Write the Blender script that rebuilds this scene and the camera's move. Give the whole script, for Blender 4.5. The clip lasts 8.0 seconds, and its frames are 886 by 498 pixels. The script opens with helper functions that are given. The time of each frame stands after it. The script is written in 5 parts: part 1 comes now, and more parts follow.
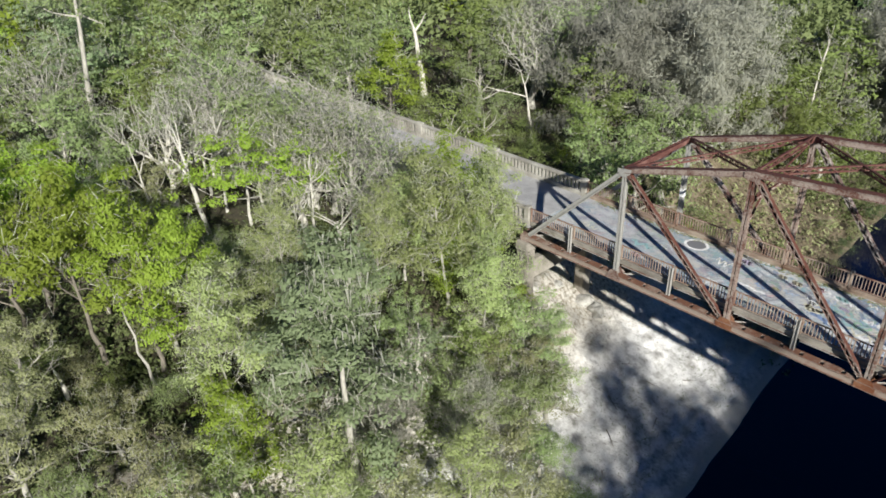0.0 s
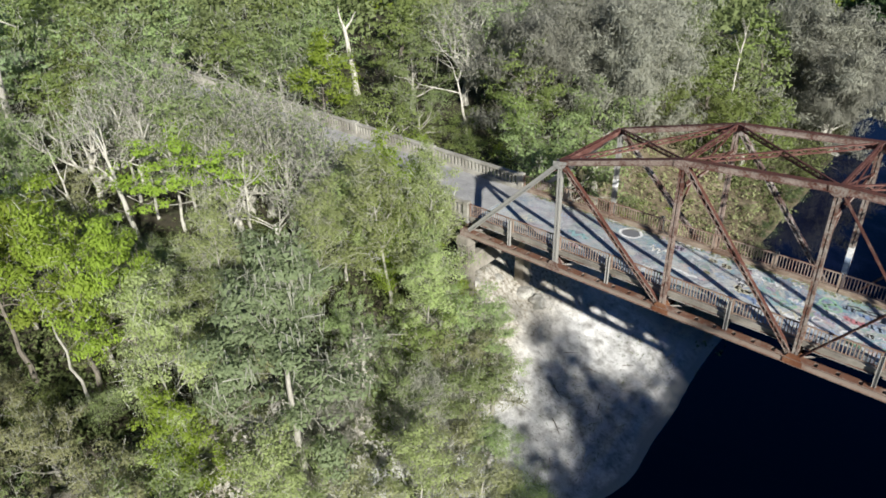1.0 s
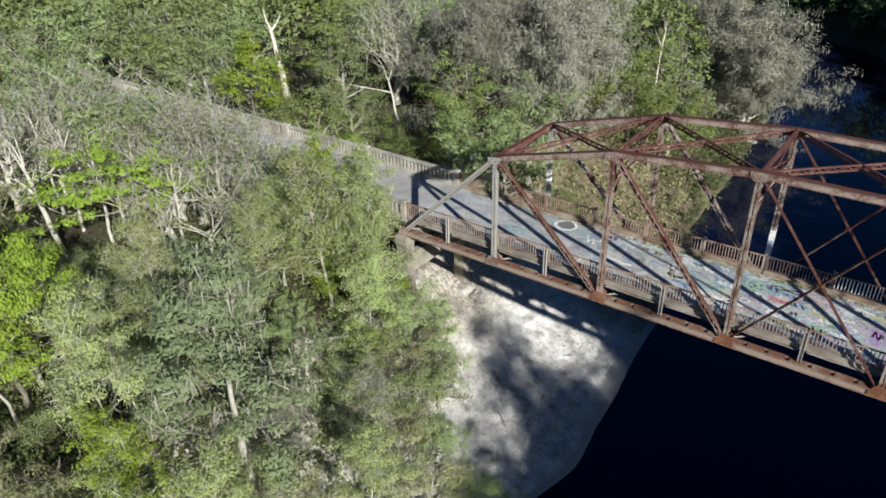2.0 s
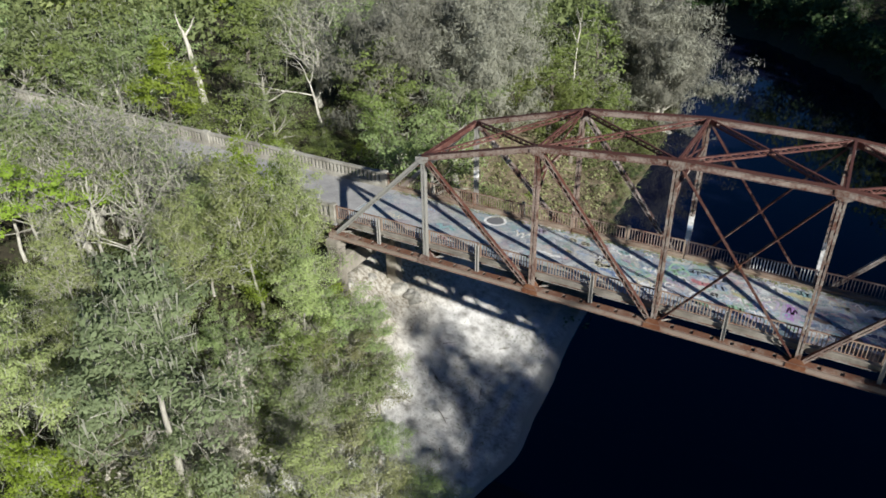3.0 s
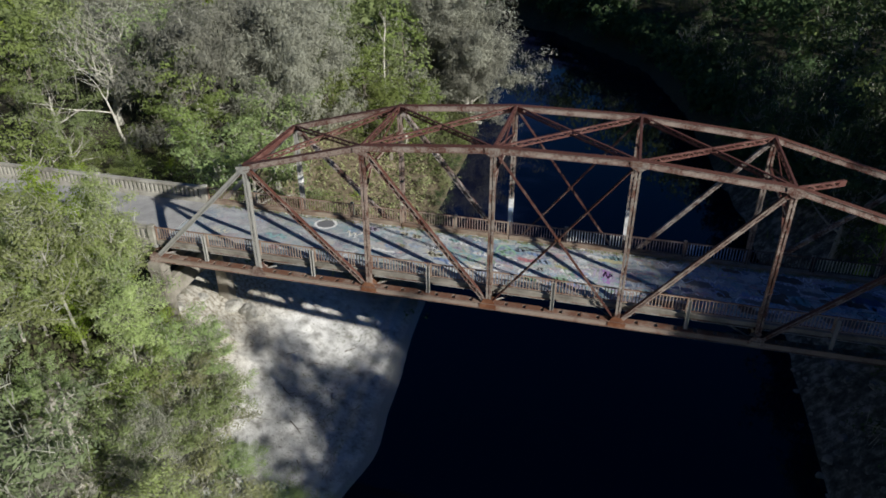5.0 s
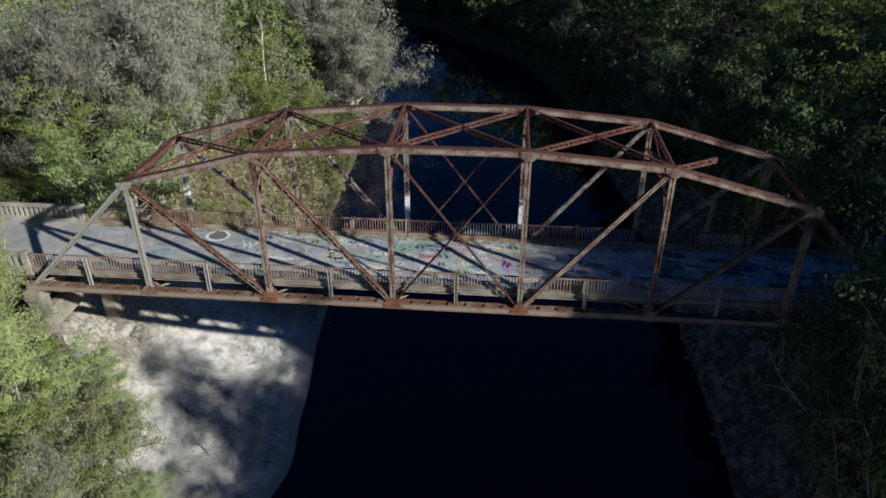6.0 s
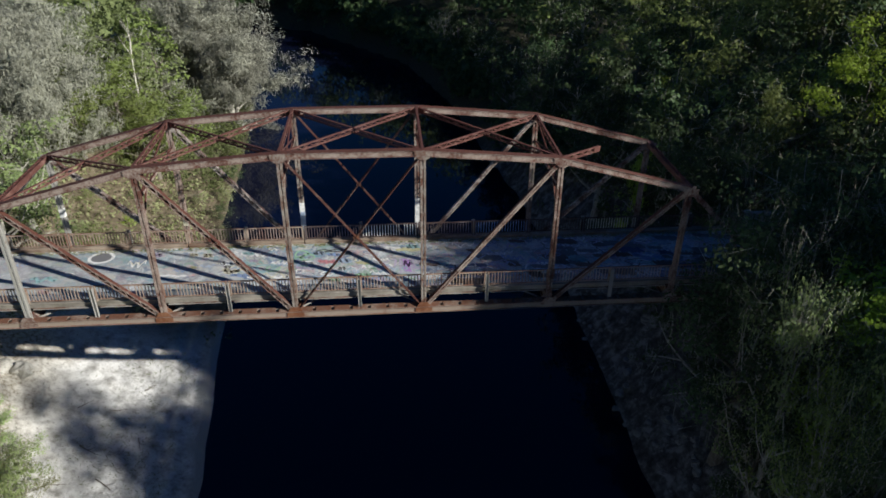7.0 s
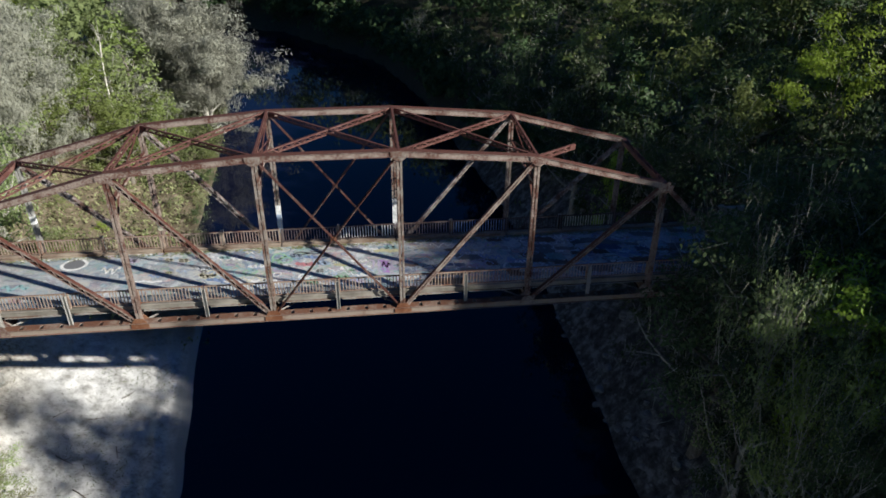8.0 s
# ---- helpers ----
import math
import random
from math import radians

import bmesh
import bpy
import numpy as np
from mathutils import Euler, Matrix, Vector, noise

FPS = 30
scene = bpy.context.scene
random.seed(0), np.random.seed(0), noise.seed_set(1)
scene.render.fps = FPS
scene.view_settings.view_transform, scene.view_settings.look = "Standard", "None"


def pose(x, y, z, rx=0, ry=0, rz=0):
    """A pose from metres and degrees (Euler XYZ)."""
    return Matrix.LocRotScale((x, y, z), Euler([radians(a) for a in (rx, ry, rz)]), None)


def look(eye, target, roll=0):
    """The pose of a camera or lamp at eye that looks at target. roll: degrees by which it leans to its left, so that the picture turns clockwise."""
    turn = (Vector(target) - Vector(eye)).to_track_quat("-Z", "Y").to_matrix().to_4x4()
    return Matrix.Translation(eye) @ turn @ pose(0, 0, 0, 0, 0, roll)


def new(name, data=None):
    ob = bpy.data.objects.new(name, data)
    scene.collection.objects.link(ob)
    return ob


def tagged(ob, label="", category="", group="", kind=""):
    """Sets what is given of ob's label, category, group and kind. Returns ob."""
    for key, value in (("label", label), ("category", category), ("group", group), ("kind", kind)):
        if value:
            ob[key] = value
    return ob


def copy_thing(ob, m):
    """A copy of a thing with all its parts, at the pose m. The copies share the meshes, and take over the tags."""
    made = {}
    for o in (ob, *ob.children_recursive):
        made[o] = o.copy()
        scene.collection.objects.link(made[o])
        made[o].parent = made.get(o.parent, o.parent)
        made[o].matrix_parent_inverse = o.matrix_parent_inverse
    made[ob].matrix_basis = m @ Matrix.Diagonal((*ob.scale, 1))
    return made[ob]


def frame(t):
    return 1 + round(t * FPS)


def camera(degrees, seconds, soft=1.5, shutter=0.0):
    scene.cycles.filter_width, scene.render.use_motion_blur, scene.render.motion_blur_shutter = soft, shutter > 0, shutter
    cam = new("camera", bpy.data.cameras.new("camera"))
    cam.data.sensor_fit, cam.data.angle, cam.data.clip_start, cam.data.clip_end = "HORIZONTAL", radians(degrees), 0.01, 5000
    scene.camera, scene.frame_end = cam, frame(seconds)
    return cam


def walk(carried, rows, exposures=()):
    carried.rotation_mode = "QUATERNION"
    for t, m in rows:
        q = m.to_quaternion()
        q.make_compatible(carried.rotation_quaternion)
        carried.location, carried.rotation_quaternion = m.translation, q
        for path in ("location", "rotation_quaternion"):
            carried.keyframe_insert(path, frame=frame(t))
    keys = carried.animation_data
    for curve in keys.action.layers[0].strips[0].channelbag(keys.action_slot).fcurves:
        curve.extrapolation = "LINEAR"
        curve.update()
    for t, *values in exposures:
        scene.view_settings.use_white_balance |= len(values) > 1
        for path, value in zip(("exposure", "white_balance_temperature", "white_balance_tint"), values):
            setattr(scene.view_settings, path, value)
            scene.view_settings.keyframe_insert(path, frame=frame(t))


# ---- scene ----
cam = camera(64.0, 8.0, soft=1.7)

PATH = [
    (0, (27.118, -31.596, 22.164), (25.812, -30.433, 21.194), -1.8),
    (0.5, (27.079, -31.707, 22.169), (25.844, -30.471, 21.194), -1.6),
    (1, (27.048, -31.781, 22.146), (25.867, -30.497, 21.167), -1.4),
    (1.5, (27.019, -31.845, 22.134), (25.902, -30.508, 21.152), -1.2),
    (3, (26.935, -32.038, 22.165), (26.057, -30.536, 21.178), -0.9),
    (3.5, (26.947, -32.111, 22.173), (26.158, -30.561, 21.185), -0.7),
    (4, (26.954, -32.206, 22.171), (26.271, -30.607, 21.184), -0.6),
    (4.5, (26.929, -32.385, 22.202), (26.357, -30.742, 21.215), -0.3),
    (6, (26.586, -32.507, 22.293), (26.437, -30.777, 21.3), 0.1),
    (6.5, (26.383, -32.533, 22.322), (26.373, -30.798, 21.328), 0.3),
    (7, (26.217, -32.612, 22.345), (26.367, -30.881, 21.354), 0.5),
    (7.5, (26.23, -32.658, 22.376), (26.443, -30.935, 21.384), 0.4),
    (8, (26.268, -32.573, 22.369), (26.477, -30.849, 21.377), 0.4),
]
walk(cam, [(t, look(eye, target, roll)) for t, eye, target, roll in PATH],
     exposures=[(0, 0.60), (1.5, 0.56), (3.0, 0.41), (4.5, 0.20), (6.0, 0.14), (6.5, 0.22), (7.5, 0.46), (8.0, 0.54)])

# ---- world, sun, exposure ----
SUN_AWAY = Vector((1.82, -1.0, 1.0)).normalized()      # towards the sun, low over the right bank
world = bpy.data.worlds.new("world")
scene.world = world
world.use_nodes = True
wn, wl = world.node_tree.nodes, world.node_tree.links
sky = wn.new("ShaderNodeTexSky")
sky.sky_type = "NISHITA"
sky.sun_disc = False
sky.sun_elevation = math.asin(SUN_AWAY.z)
sky.sun_rotation = math.atan2(SUN_AWAY.x, SUN_AWAY.y)
sky.air_density, sky.dust_density, sky.ozone_density = 1.0, 0.25, 3.0
deep = wn.new("ShaderNodeHueSaturation")
deep.inputs["Saturation"].default_value = 1.4
deep.inputs["Hue"].default_value = 0.515
wl.new(sky.outputs[0], deep.inputs["Color"])
wl.new(deep.outputs[0], wn["Background"].inputs[0])
wn["Background"].inputs[1].default_value = 0.031
sun = new("sun", bpy.data.lights.new("sun", "SUN"))
sun.data.energy, sun.data.angle, sun.data.color = 5.0, radians(0.9), (1.0, 0.98, 0.92)
sun.matrix_world = look(SUN_AWAY * 80, (0, 0, 0))


# ---- materials ----
def material(name):
    m = bpy.data.materials.new(name)
    m.use_nodes = True
    return m, m.node_tree.nodes, m.node_tree.links, m.node_tree.nodes["Principled BSDF"]


def noise_node(nodes, links, scale, detail=5.0, rough=0.6, vec=None):
    n = nodes.new("ShaderNodeTexNoise")
    n.inputs["Scale"].default_value, n.inputs["Detail"].default_value, n.inputs["Roughness"].default_value = scale, detail, rough
    if vec is not None:
        links.new(vec, n.inputs["Vector"])
    return n


def place(nodes):
    return nodes.new("ShaderNodeNewGeometry").outputs["Position"]


def ramp(nodes, links, fac, stops):
    r = nodes.new("ShaderNodeValToRGB")
    els = r.color_ramp.elements
    while len(els) < len(stops):
        els.new(0.5)
    for e, (p, c) in zip(els, stops):
        e.position, e.color = p, (*c, 1.0)
    links.new(fac, r.inputs[0])
    return r.outputs[0]


def grey(v):
    return (v, v, v)


def mixed(nodes, links, fac, a, b, how="MIX"):
    m = nodes.new("ShaderNodeMix")
    m.data_type, m.blend_type = "RGBA", how
    for value, socket in ((fac, m.inputs[0]), (a, m.inputs[6]), (b, m.inputs[7])):
        if isinstance(value, (int, float)):
            socket.default_value = value
        elif isinstance(value, tuple):
            socket.default_value = (*value, 1.0)
        else:
            links.new(value, socket)
    return m.outputs[2]


def bumped(nodes, links, bsdf, height, strength, distance=0.05):
    b = nodes.new("ShaderNodeBump")
    b.inputs["Strength"].default_value, b.inputs["Distance"].default_value = strength, distance
    links.new(height, b.inputs["Height"])
    links.new(b.outputs[0], bsdf.inputs["Normal"])


def steel(name, paint, rust, dark, share, top=0.16):
    """Old bridge paint worn down to rust; share: how much rust shows; top: how much more of it on upward faces."""
    m, n, l, b = material(name)
    pos = place(n)
    big = noise_node(n, l, 0.9, 6, 0.65, pos)
    fine = noise_node(n, l, 9.0, 5, 0.7, pos)
    c = mixed(n, l, ramp(n, l, fine.outputs[0], ((0.35, grey(0)), (0.7, grey(1)))), rust, dark)
    worn = mixed(n, l, 0.45, big.outputs[0], fine.outputs[0])
    flat = n.new("ShaderNodeSeparateXYZ")
    l.new(n.new("ShaderNodeNewGeometry").outputs["True Normal"], flat.inputs[0])
    less = n.new("ShaderNodeMath")
    less.operation, less.use_clamp = "MULTIPLY_ADD", True
    less.inputs[1].default_value = -top
    l.new(flat.outputs[2], less.inputs[0])
    l.new(worn, less.inputs[2])
    mask = ramp(n, l, less.outputs[0], ((share - 0.07, grey(0)), (share + 0.07, grey(1))))
    c = mixed(n, l, mask, c, paint)
    c = mixed(n, l, 0.35, c, ramp(n, l, noise_node(n, l, 28, 3, 0.6, pos).outputs[0], ((0.3, grey(0.25)), (0.7, grey(1.0)))), "MULTIPLY")
    l.new(c, b.inputs["Base Color"])
    b.inputs["Roughness"].default_value = 0.78
    b.inputs["Metallic"].default_value = 0.1
    bumped(n, l, b, fine.outputs[0], 0.35, 0.02)
    return m


RUST = steel("rusted_steel", (0.42, 0.345, 0.295), (0.155, 0.052, 0.034), (0.055, 0.022, 0.016), 0.485, 0.2)
WORN = steel("worn_grey_steel", (0.40, 0.36, 0.315), (0.18, 0.075, 0.046), (0.075, 0.033, 0.024), 0.50)
LATTICE = steel("red_rusted_steel", (0.25, 0.135, 0.11), (0.15, 0.05, 0.038), (0.065, 0.026, 0.021), 0.55)
COUNTER = steel("flaking_brace_steel", (0.40, 0.33, 0.28), (0.14, 0.05, 0.036), (0.05, 0.02, 0.016), 0.58)
FLAKED = steel("flaking_pale_steel", (0.52, 0.47, 0.43), (0.11, 0.048, 0.036), (0.04, 0.02, 0.016), 0.51, 0.05)
FADED = steel("faded_painted_steel", (0.41, 0.40, 0.37), (0.24, 0.125, 0.08), (0.12, 0.06, 0.04), 0.36)
ORANGE = steel("orange_rust_steel", (0.34, 0.17, 0.095), (0.24, 0.085, 0.035), (0.11, 0.042, 0.022), 0.52)
TAN = steel("tan_rusted_steel", (0.38, 0.305, 0.25), (0.24, 0.11, 0.066), (0.11, 0.05, 0.033), 0.40)
RAIL = steel("rusted_railing_steel", (0.42, 0.33, 0.26), (0.25, 0.11, 0.066), (0.11, 0.048, 0.032), 0.45)

DARK_RAIL = steel("dark_railing_steel", (0.16, 0.13, 0.13), (0.09, 0.045, 0.035), (0.03, 0.018, 0.016), 0.5)


def concrete(name, light, dark, moss=0.0):
    m, n, l, b = material(name)
    pos = place(n)
    big, fine = noise_node(n, l, 0.7, 7, 0.65, pos), noise_node(n, l, 14, 4, 0.6, pos)
    c = ramp(n, l, big.outputs[0], ((0.33, dark), (0.62, light)))
    c = mixed(n, l, 0.3, c, ramp(n, l, fine.outputs[0], ((0.3, grey(0.35)), (0.65, grey(1.0)))), "MULTIPLY")
    if moss:
        c = mixed(n, l, ramp(n, l, noise_node(n, l, 1.7, 5, 0.7, pos).outputs[0], ((0.5, grey(0)), (0.72, grey(moss)))), c, (0.07, 0.075, 0.03))
    l.new(c, b.inputs["Base Color"])
    b.inputs["Roughness"].default_value = 0.9
    bumped(n, l, b, fine.outputs[0], 0.4, 0.02)
    return m


CONCRETE = concrete("weathered_concrete", (0.36, 0.33, 0.28), (0.17, 0.15, 0.125), 0.35)
CURB = concrete("rust_streaked_concrete", (0.42, 0.345, 0.265), (0.17, 0.10, 0.066), 0.1)
PARAPET = concrete("pale_concrete", (0.50, 0.48, 0.42), (0.27, 0.25, 0.21), 0.25)


def paint(name, colour):
    m, n, l, b = material(name)
    f = noise_node(n, l, 5, 5, 0.7, place(n))
    l.new(ramp(n, l, f.outputs[0], ((0.34, tuple(0.45 * c + 0.1 for c in colour)), (0.55, colour))), b.inputs["Base Color"])
    b.inputs["Roughness"].default_value = 0.65
    return m


def deck_material():
    """Grey road slab under years of overlaid spray paint."""
    m, n, l, b = material("graffiti_covered_roadway")
    pos = place(n)
    warp = noise_node(n, l, 1.1, 4, 0.6, pos)
    moved = n.new("ShaderNodeVectorMath")
    moved.operation = "MULTIPLY_ADD"
    moved.inputs[1].default_value = (1.6, 1.6, 0)
    l.new(warp.outputs["Color"], moved.inputs[0])
    l.new(pos, moved.inputs[2])
    base = noise_node(n, l, 0.45, 7, 0.7, pos)
    c = ramp(n, l, base.outputs[0], ((0.3, (0.25, 0.25, 0.255)), (0.5, (0.41, 0.415, 0.42)), (0.66, (0.62, 0.62, 0.605))))
    along = n.new("ShaderNodeSeparateXYZ")
    l.new(pos, along.inputs[0])
    thick = n.new("ShaderNodeMapRange")      # the paint lies thickest from the second panel on
    thick.inputs[1].default_value, thick.inputs[2].default_value, thick.inputs[3].default_value = 6.0, 18.0, 0.42
    l.new(along.outputs[0], thick.inputs[0])
    for scale, share, seed, much in ((0.5, 0.50, 3.0, 0.75), (0.95, 0.49, 11.0, 0.8), (1.7, 0.50, 29.0, 0.85), (2.9, 0.545, 47.0, 0.9)):
        shift = n.new("ShaderNodeVectorMath")
        shift.inputs[1].default_value = (seed, seed * 0.7, 0)
        l.new(moved.outputs[0], shift.inputs[0])
        stretch = n.new("ShaderNodeVectorMath")
        stretch.operation = "MULTIPLY"
        stretch.inputs[1].default_value = (0.7, 1.3, 1)
        l.new(shift.outputs[0], stretch.inputs[0])
        v = n.new("ShaderNodeTexVoronoi")
        v.inputs["Scale"].default_value = scale
        l.new(stretch.outputs[0], v.inputs["Vector"])
        tint = n.new("ShaderNodeSeparateColor")
        l.new(v.outputs["Color"], tint.inputs[0])
        sprayed = ramp(n, l, tint.outputs[0], ((0.0, (0.14, 0.19, 0.30)), (0.14, (0.52, 0.56, 0.57)), (0.30, (0.21, 0.38, 0.44)), (0.44, (0.60, 0.58, 0.50)), (0.56, (0.23, 0.22, 0.25)),
                                                   (0.68, (0.47, 0.40, 0.46)), (0.78, (0.66, 0.69, 0.70)), (0.90, (0.26, 0.40, 0.29)), (0.96, (0.55, 0.30, 0.28))))
        sprayed.node.color_ramp.interpolation = "CONSTANT"
        patch = noise_node(n, l, scale * 1.9, 6, 0.78, shift.outputs[0])
        mask = ramp(n, l, patch.outputs[0], ((share - 0.02, grey(0)), (share + 0.03, grey(much))))
        laid = n.new("ShaderNodeMath")
        laid.operation = "MULTIPLY"
        l.new(mask, laid.inputs[0])
        l.new(thick.outputs[0], laid.inputs[1])
        c = mixed(n, l, laid.outputs[0], c, sprayed)
    white = noise_node(n, l, 3.2, 3, 0.5, moved.outputs[0])
    c = mixed(n, l, ramp(n, l, white.outputs[0], ((0.485, grey(0)), (0.495, grey(0.55)), (0.51, grey(0.55)), (0.52, grey(0)))), c, (0.55, 0.57, 0.58))
    fine = noise_node(n, l, 22, 4, 0.6, pos)
    c = mixed(n, l, 0.5, c, ramp(n, l, fine.outputs[0], ((0.3, grey(0.4)), (0.65, grey(1.0)))), "MULTIPLY")
    l.new(c, b.inputs["Base Color"])
    b.inputs["Roughness"].default_value = 0.85
    bumped(n, l, b, fine.outputs[0], 0.3, 0.01)
    return m


DECK = deck_material()


def road_material():
    m, n, l, b = material("pale_worn_roadway")
    pos = place(n)
    base, fine = noise_node(n, l, 0.5, 7, 0.7, pos), noise_node(n, l, 18, 4, 0.6, pos)
    c = ramp(n, l, base.outputs[0], ((0.3, (0.28, 0.275, 0.27)), (0.6, (0.46, 0.455, 0.45)), (0.75, (0.54, 0.52, 0.48))))
    c = mixed(n, l, 0.5, c, ramp(n, l, fine.outputs[0], ((0.3, grey(0.45)), (0.65, grey(1.0)))), "MULTIPLY")
    l.new(c, b.inputs["Base Color"])
    b.inputs["Roughness"].default_value = 0.9
    return m


ROAD = road_material()


def ground_material():
    """White sand and limestone low on the banks, leaf litter and moss above."""
    m, n, l, b = material("sand_and_forest_floor")
    pos = place(n)
    xyz = n.new("ShaderNodeSeparateXYZ")
    l.new(pos, xyz.inputs[0])
    big, mid, fine = noise_node(n, l, 0.16, 6, 0.6, pos), noise_node(n, l, 1.1, 6, 0.7, pos), noise_node(n, l, 9, 5, 0.7, pos)
    sand = ramp(n, l, mid.outputs[0], ((0.32, (0.28, 0.27, 0.25)), (0.45, (0.53, 0.52, 0.50)), (0.58, (0.74, 0.73, 0.71))))
    sand = mixed(n, l, ramp(n, l, fine.outputs[0], ((0.31, grey(1)), (0.42, grey(0)))), sand, (0.17, 0.15, 0.12))
    gritty = noise_node(n, l, 3.4, 7, 0.75, pos)
    clods = ramp(n, l, gritty.outputs[0], ((0.36, (0.15, 0.125, 0.09)), (0.46, (0.41, 0.37, 0.30)), (0.58, (0.64, 0.61, 0.545))))
    upper = n.new("ShaderNodeMapRange")      # the upper slope is tan rubble
    upper.inputs[1].default_value, upper.inputs[2].default_value = -9.9, -7.9
    l.new(xyz.outputs[2], upper.inputs[0])
    sand = mixed(n, l, upper.outputs[0], sand, clods)
    sand = mixed(n, l, ramp(n, l, gritty.outputs[0], ((0.33, grey(0.8)), (0.40, grey(0)))), sand, (0.10, 0.085, 0.065))
    floor = ramp(n, l, mid.outputs[0], ((0.3, (0.03, 0.027, 0.016)), (0.5, (0.065, 0.055, 0.032)), (0.68, (0.05, 0.065, 0.022))))
    scrub = ramp(n, l, mid.outputs[0], ((0.3, (0.07, 0.062, 0.035)), (0.5, (0.16, 0.125, 0.078)), (0.7, (0.30, 0.25, 0.175))))
    rubble = ramp(n, l, mid.outputs[0], ((0.36, (0.03, 0.028, 0.025)), (0.5, (0.10, 0.096, 0.088)), (0.64, (0.30, 0.29, 0.27))))

    def fade(source, low_at, high_at):
        """0 to 1 between the two places, with a ragged edge."""
        e = n.new("ShaderNodeMath")
        e.operation = "MULTIPLY_ADD"
        e.inputs[1].default_value = 8.0
        l.new(mixed(n, l, 0.5, big.outputs[0], mid.outputs[0]), e.inputs[0])
        l.new(source, e.inputs[2])
        r = n.new("ShaderNodeMapRange")
        r.inputs[1].default_value, r.inputs[2].default_value = low_at + 4.0, high_at + 4.0
        l.new(e.outputs[0], r.inputs[0])
        return r.outputs[0]

    wet = n.new("ShaderNodeMapRange")
    wet.inputs[1].default_value, wet.inputs[2].default_value = -12.40, -12.34
    l.new(xyz.outputs[2], wet.inputs[0])
    dry = wet.outputs[0]
    for axis, lo, hi in ((0, 16.0, 19.0), (1, 15.0, 19.0)):      # the pale wet strip ends past the bridge
        r = n.new("ShaderNodeMapRange")
        r.inputs[1].default_value, r.inputs[2].default_value = lo, hi
        l.new(xyz.outputs[axis], r.inputs[0])
        top = n.new("ShaderNodeMath")
        top.operation = "MAXIMUM"
        l.new(dry, top.inputs[0])
        l.new(r.outputs[0], top.inputs[1])
        dry = top.outputs[0]
    sand = mixed(n, l, fade(xyz.outputs[1], 13.0, 16.5), sand, scrub)
    sand = mixed(n, l, fade(xyz.outputs[0], 27.0, 30.0), sand, rubble)
    sand = mixed(n, l, fade(xyz.outputs[1], 48.0, 58.0), sand, floor)
    sand = mixed(n, l, dry, (0.40, 0.40, 0.385), sand)
    edge = n.new("ShaderNodeMath")
    edge.operation = "MULTIPLY_ADD"
    edge.inputs[1].default_value = 4.0
    l.new(mixed(n, l, 0.4, big.outputs[0], mid.outputs[0]), edge.inputs[0])
    l.new(xyz.outputs[2], edge.inputs[2])
    sandy = edge.outputs[0]
    for lo, hi, by in ((-2.5, 0.5, -3.0), (20.0, 30.0, 3.0)):      # the sand runs higher up beside the left pier
        r = n.new("ShaderNodeMapRange")
        r.inputs[1].default_value, r.inputs[2].default_value, r.inputs[4].default_value = lo, hi, by
        l.new(xyz.outputs[0], r.inputs[0])
        add = n.new("ShaderNodeMath")
        l.new(sandy, add.inputs[0])
        l.new(r.outputs[0], add.inputs[1])
        sandy = add.outputs[0]
    share = n.new("ShaderNodeMapRange")
    share.inputs[1].default_value, share.inputs[2].default_value = -4.4, -3.2
    l.new(sandy, share.inputs[0])
    l.new(mixed(n, l, share.outputs[0], sand, floor), b.inputs["Base Color"])
    b.inputs["Roughness"].default_value = 0.95
    bumped(n, l, b, mixed(n, l, 0.5, mid.outputs[0], gritty.outputs[0]), 0.75, 0.35)
    return m


GROUND = ground_material()


def water_material():
    m, n, l, b = material("sky_tinted_tannin_water")
    # tannin-dark base, with the blue of reflected sky put into the colour
    b.inputs["Base Color"].default_value = (0.0042, 0.0062, 0.0205, 1)
    b.inputs["Roughness"].default_value = 0.03
    b.inputs["IOR"].default_value = 1.33
    bumped(n, l, b, noise_node(n, l, 0.8, 3, 0.5, place(n)).outputs[0], 0.06, 0.05)
    return m


WATER = water_material()


def rock_material(name, shade):
    m, n, l, b = material(name)
    pos = place(n)
    mid, fine = noise_node(n, l, 1.6, 6, 0.7, pos), noise_node(n, l, 8, 5, 0.7, pos)
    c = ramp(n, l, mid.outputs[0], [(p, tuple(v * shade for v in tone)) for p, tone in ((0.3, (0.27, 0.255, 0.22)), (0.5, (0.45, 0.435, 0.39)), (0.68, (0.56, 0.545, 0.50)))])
    c = mixed(n, l, ramp(n, l, fine.outputs[0], ((0.3, grey(1)), (0.45, grey(0)))), c, (0.12, 0.105, 0.08))
    l.new(c, b.inputs["Base Color"])
    b.inputs["Roughness"].default_value = 0.95
    bumped(n, l, b, fine.outputs[0], 0.8, 0.1)
    return m


# the second is the same limestone at 0.62 of its tones, for the right bank
ROCK, DARKER_ROCK = rock_material("pale_limestone", 1.0), rock_material("darker_limestone", 0.62)


def bark_material(name, light, dark):
    m, n, l, b = material(name)
    pos = place(n)
    s = n.new("ShaderNodeVectorMath")
    s.operation = "MULTIPLY"
    s.inputs[1].default_value = (1, 1, 0.25)
    l.new(pos, s.inputs[0])
    f = noise_node(n, l, 6, 6, 0.7, s.outputs[0])
    l.new(ramp(n, l, f.outputs[0], ((0.32, dark), (0.62, light))), b.inputs["Base Color"])
    b.inputs["Roughness"].default_value = 0.95
    bumped(n, l, b, f.outputs[0], 0.6, 0.04)
    return m


